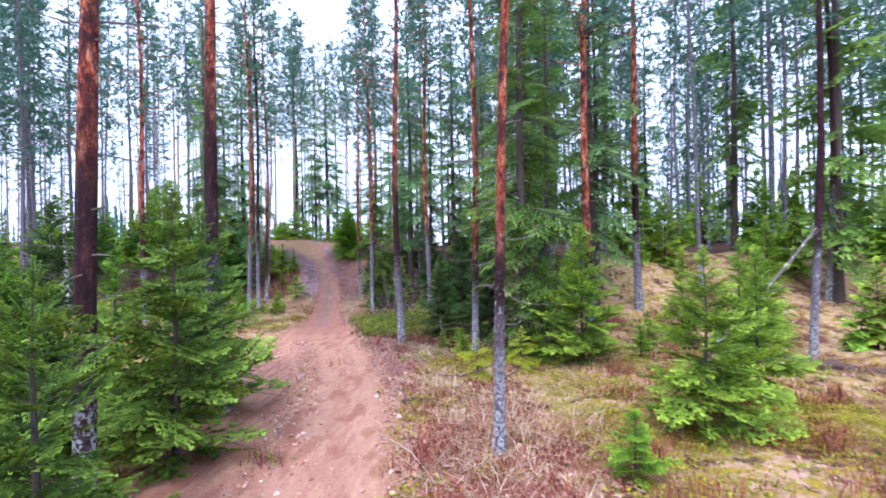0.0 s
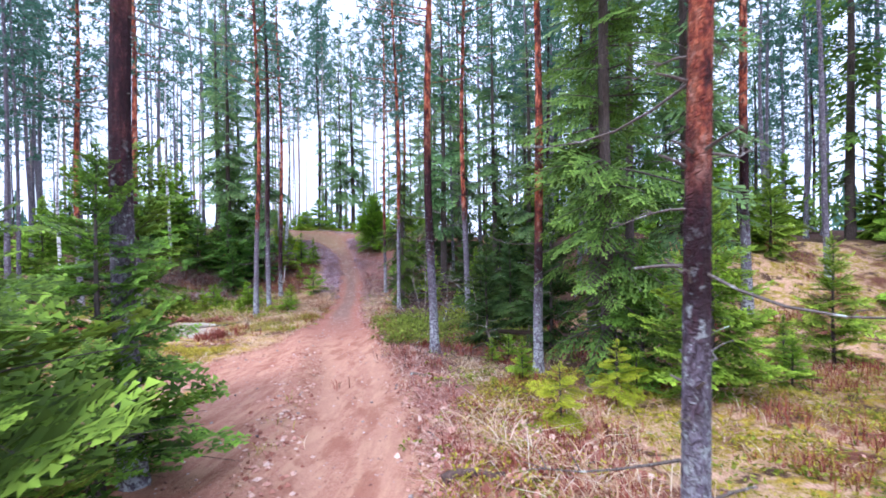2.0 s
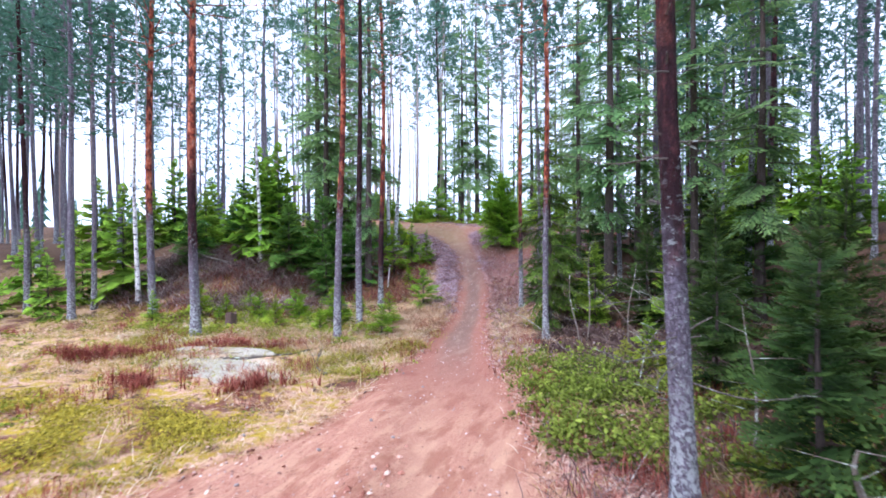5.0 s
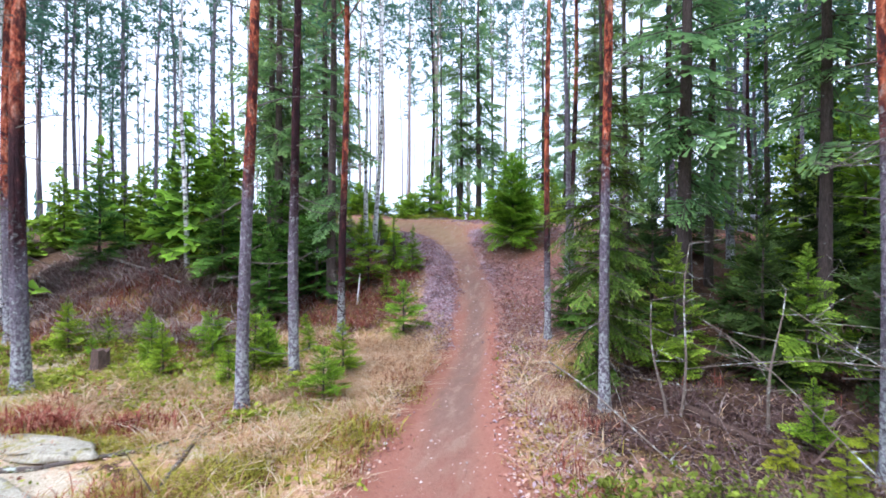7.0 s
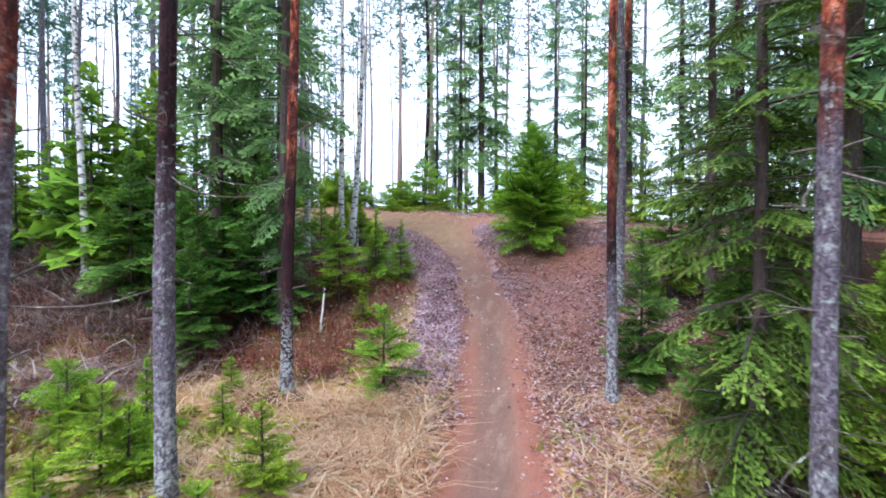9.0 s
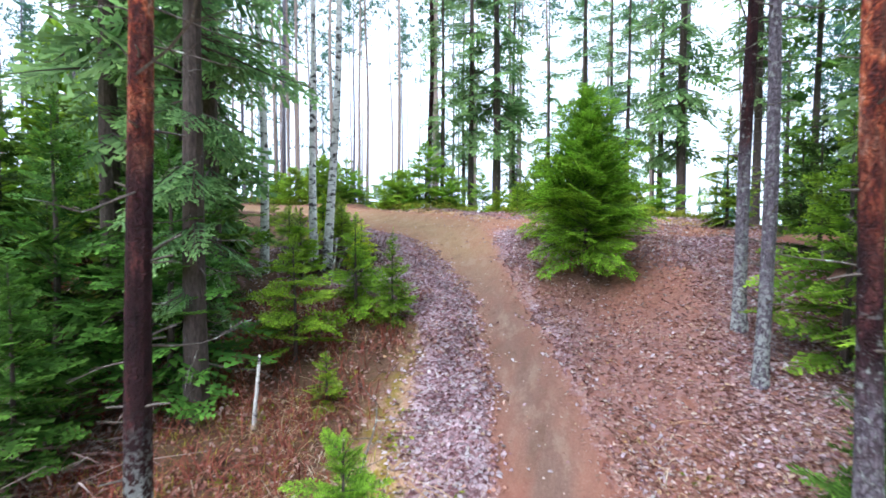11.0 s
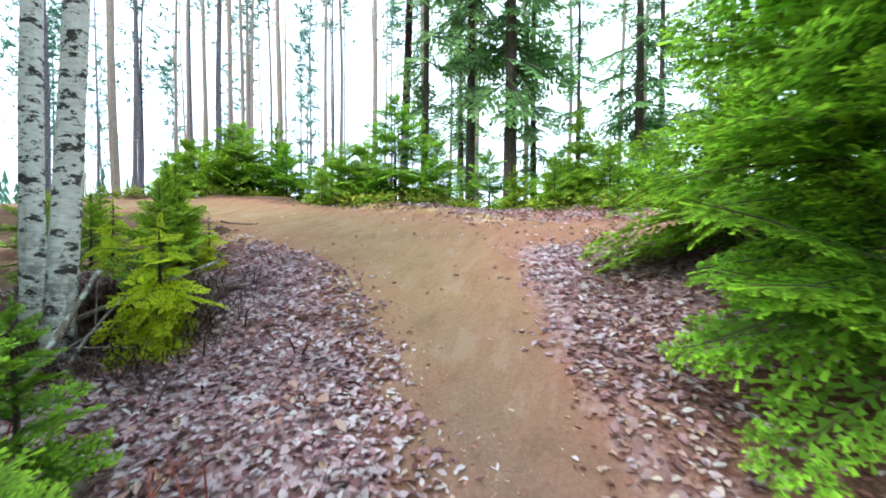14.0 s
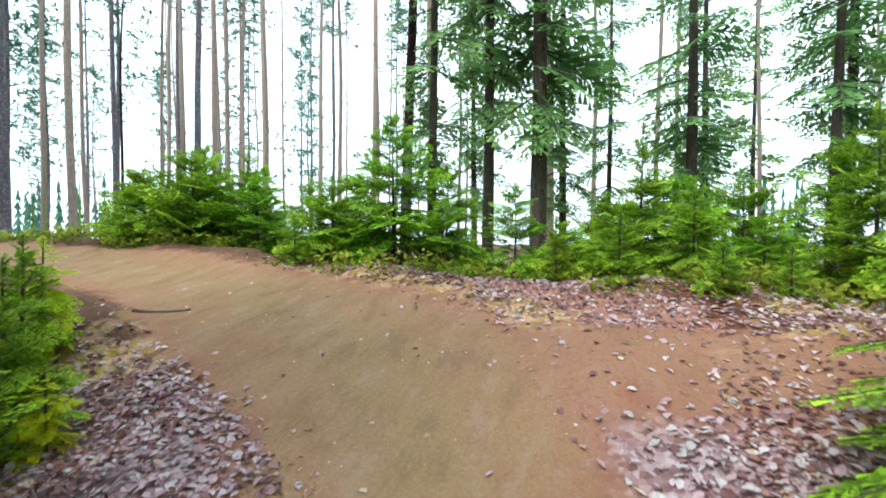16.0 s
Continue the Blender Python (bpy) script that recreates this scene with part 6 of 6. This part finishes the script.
for k, (a, b, r, z0, z1) in enumerate([((-10.48, 28.83), (-10.73, 29.65), 0.028, 0.02, 0.55), ((-11.33, 29.21), (-11.29, 29.94), 0.017, 0.05, 0.45), ((-9.94, 28.48), (-9.56, 28.72), 0.010, 0.02, 0.05),
                                       ((-10.5, 29.21), (-10.58, 29.69), 0.016, 0.05, 0.40), ((-12.13, 29.34), (-11.74, 29.57), 0.012, 0.03, 0.05)]):
    log("stick", a, b, r, MAT_PALE, "grey dead branch leaning at the birches", "stick", 0.04, 1, (z0, z1), 3, 60 + k)
rng = np.random.default_rng(91)
for k in range(12):
    ax, ay = rng.uniform(-1.7, 0.8), rng.uniform(18.0, 23.0)
    an = rng.uniform(-0.5, 0.5) + (math.pi if k % 2 else 0)
    ln = rng.uniform(0.8, 1.9)
    log("dead_branch", (ax, ay), (ax + ln * math.cos(an), ay + ln * math.sin(an)), 0.006, MAT_TWIG, "tangled bare branch grey with lichen", "dead branch", 0.09, 1,
        (rng.uniform(0.1, 1.7), rng.uniform(0.1, 1.7)), 9, 40 + k)
for k, (sx, sy, h, tx, thick) in enumerate([(-2.25, 21.0, 2.3, 0.1, 0.022), (-2.45, 20.9, 1.6, -0.2, 0.022), (-1.4, 20.6, 1.8, 0.15, 0.022), (-7.8, 25.0, 0.9, 0.1, 0.022), (0.9, 15.0, 1.9, 0.2, 0.022),
                                                (-0.3, 15.4, 1.7, -0.1, 0.022), (-0.05, 13.7, 0.75, -0.05, 0.045), (-19.6, 23.2, 1.3, -0.2, 0.07)]):
    q = np.linspace(0, 1, 7)
    root = tagged(new("dead_sapling"), "thin dead sapling with bare pale twigs", "dead sapling")
    root.location = (sx, sy, g(sx, sy))
    stem = Pile()
    line = np.stack([tx * q + 0.04 * np.sin(6 * q + k), 0.05 * np.sin(4 * q + k), h * q - 0.05], 1)
    stem.add(*tube(line, thick * (1 - 0.75 * q), 6))
    child("stem", stem.mesh("stem", MAT_PALE), root)
    for j in range(9):
        i, an = 1 + j % 6, j * 2.4 + k
        e = line[i] + 0.45 * np.array((math.cos(an), math.sin(an), 0.15))
        twig = Pile()
        twig.add(*tube([line[i], (line[i] + e) / 2, e], (0.006, 0.004, 0.0015), 3))
        child("twig", twig.mesh("twig", MAT_PALE), root)


def stump(x, y, radius, height):
    rng = np.random.default_rng(3)
    ang = np.linspace(0, 2 * np.pi, 14, endpoint=False)
    rings = [(-0.1, 1.5), (0.05, 1.2), (0.2, 1.0), (height, 0.95)]
    v = np.concatenate([np.stack([radius * k * np.cos(ang) * (1 + 0.08 * np.sin(5 * ang)), radius * k * np.sin(ang) * (1 + 0.08 * np.sin(5 * ang)),
                                  z + (rng.uniform(-0.05, 0.05, 14) if z == height else 0 * ang)], 1) for z, k in rings] + [np.array([(0, 0, height - 0.05)])])
    f = [(i * 14 + k, i * 14 + (k + 1) % 14, (i + 1) * 14 + (k + 1) % 14) for i in range(3) for k in range(14)]
    f += [(i * 14 + k, (i + 1) * 14 + (k + 1) % 14, (i + 1) * 14 + k) for i in range(3) for k in range(14)]
    f += [(42 + k, 42 + (k + 1) % 14, 56) for k in range(14)]
    ob = tagged(new("stump", mesh_of("stump", v, f, MAT_LOG)), "old weathered grey tree stump", "stump")
    ob.location = (x, y, g(x, y))


stump(-12.0, 20.5, 0.15, 0.42)


def rock_slab(x, y, sx, sy, height, turn, seed):
    """A low outcrop of bedrock with a worn, uneven top."""
    bm = bmesh.new()
    bmesh.ops.create_icosphere(bm, subdivisions=4, radius=1)
    for vert in bm.verts:
        q = vert.co * 2.2 + Vector((seed * 3.1, 0, 0))
        k = 1 + 0.22 * noise.noise(q) + 0.08 * noise.noise(q * 3.3)
        vert.co = Vector((vert.co.x * sx * k, vert.co.y * sy * k, math.copysign(abs(vert.co.z) ** 0.5, vert.co.z) * height + 0.03 * noise.noise(q * 4)))
    me = bpy.data.meshes.new("rock_slab")
    bm.to_mesh(me)
    bm.free()
    me.materials.append(ROCK)
    for poly in me.polygons:
        poly.use_smooth = True
    ob = tagged(new("rock_slab", me), "low pale rock slab with lichen and moss", "rock")
    ob.matrix_basis = pose(x, y, g(x, y) - 0.02, 0, 0, turn)


rock_slab(-8.9, 16.8, 1.15, 0.42, 0.07, -12, 1)
rock_slab(-9.7, 17.7, 1.2, 0.28, 0.06, 8, 2)
rock_slab(-8.05, 16.15, 1.0, 0.4, 0.08, 14, 3)
log("birch_stub", (-9.36, 25.4), (-9.30, 25.45), 0.026, MAT_BIRCH, "short broken white birch stub", "birch stub", 0.01, 0.2, (0, 0.8))

# single leaves and stones that lie on the trail
rng = np.random.default_rng(77)


def leaf_mesh(seed):
    r = np.random.default_rng(seed)
    ang = np.linspace(0, 2 * np.pi, 9, endpoint=False)
    rad = (0.5 + 0.12 * np.cos(ang) + 0.06 * r.standard_normal(9)) * (1, 0.9, 1, 1.05, 0.9, 1, 0.95, 1, 1)
    v = np.concatenate([[(0, 0, 0)], np.stack([rad * np.cos(ang), 0.8 * rad * np.sin(ang), 0.10 * np.abs(np.sin(ang)) + 0.05 * r.standard_normal(9)], 1)])
    return mesh_of("leaf", v, [(0, 1 + k, 1 + (k + 1) % 9) for k in range(9)], LEAF_ONE)


def stone_mesh(seed):
    bm = bmesh.new()
    bmesh.ops.create_icosphere(bm, subdivisions=1, radius=0.5)
    r = random.Random(seed)
    for vert in bm.verts:
        vert.co *= r.uniform(0.75, 1.15)
        vert.co.z *= 0.6
    me = bpy.data.meshes.new("stone")
    bm.to_mesh(me)
    bm.free()
    me.materials.append(STONE)
    return me


LEAF_SHAPES, STONE_SHAPES = [leaf_mesh(s) for s in range(5)], [stone_mesh(s) for s in range(4)]
placed = 0
while placed < 280:
    x, y = rng.uniform(-12.5, -3.5), rng.uniform(25.5, 34.2)
    if bareness(np.array(x), np.array(y)) < 0.35 or rng.uniform() > 0.35 + 0.65 * float(ease(1.15, 0.7, bareness(np.array(x), np.array(y)))):
        continue
    s = rng.uniform(0.022, 0.050)
    ob = new("leaf", LEAF_SHAPES[placed % 5])
    ob.parent = trail
    ob.matrix_basis = pose(x, y, g(x, y) + 0.016, rng.uniform(-14, 14), rng.uniform(-14, 14), rng.uniform(0, 360)) @ Matrix.Scale(s, 4)
    placed += 1
placed = 0
while placed < 220:
    x, y = rng.uniform(-7.5, 0), rng.uniform(3, 27)
    if not 0.3 < bareness(np.array(x), np.array(y)) < 0.98 and rng.uniform() > 0.2:
        continue
    s = rng.uniform(0.02, 0.06)
    ob = new("stone", STONE_SHAPES[placed % 4])
    ob.parent = trail
    ob.matrix_basis = pose(x, y, g(x, y) + 0.012 + s * 0.15, rng.uniform(0, 30), rng.uniform(0, 30), rng.uniform(0, 360)) @ Matrix.Scale(s, 4)
    placed += 1
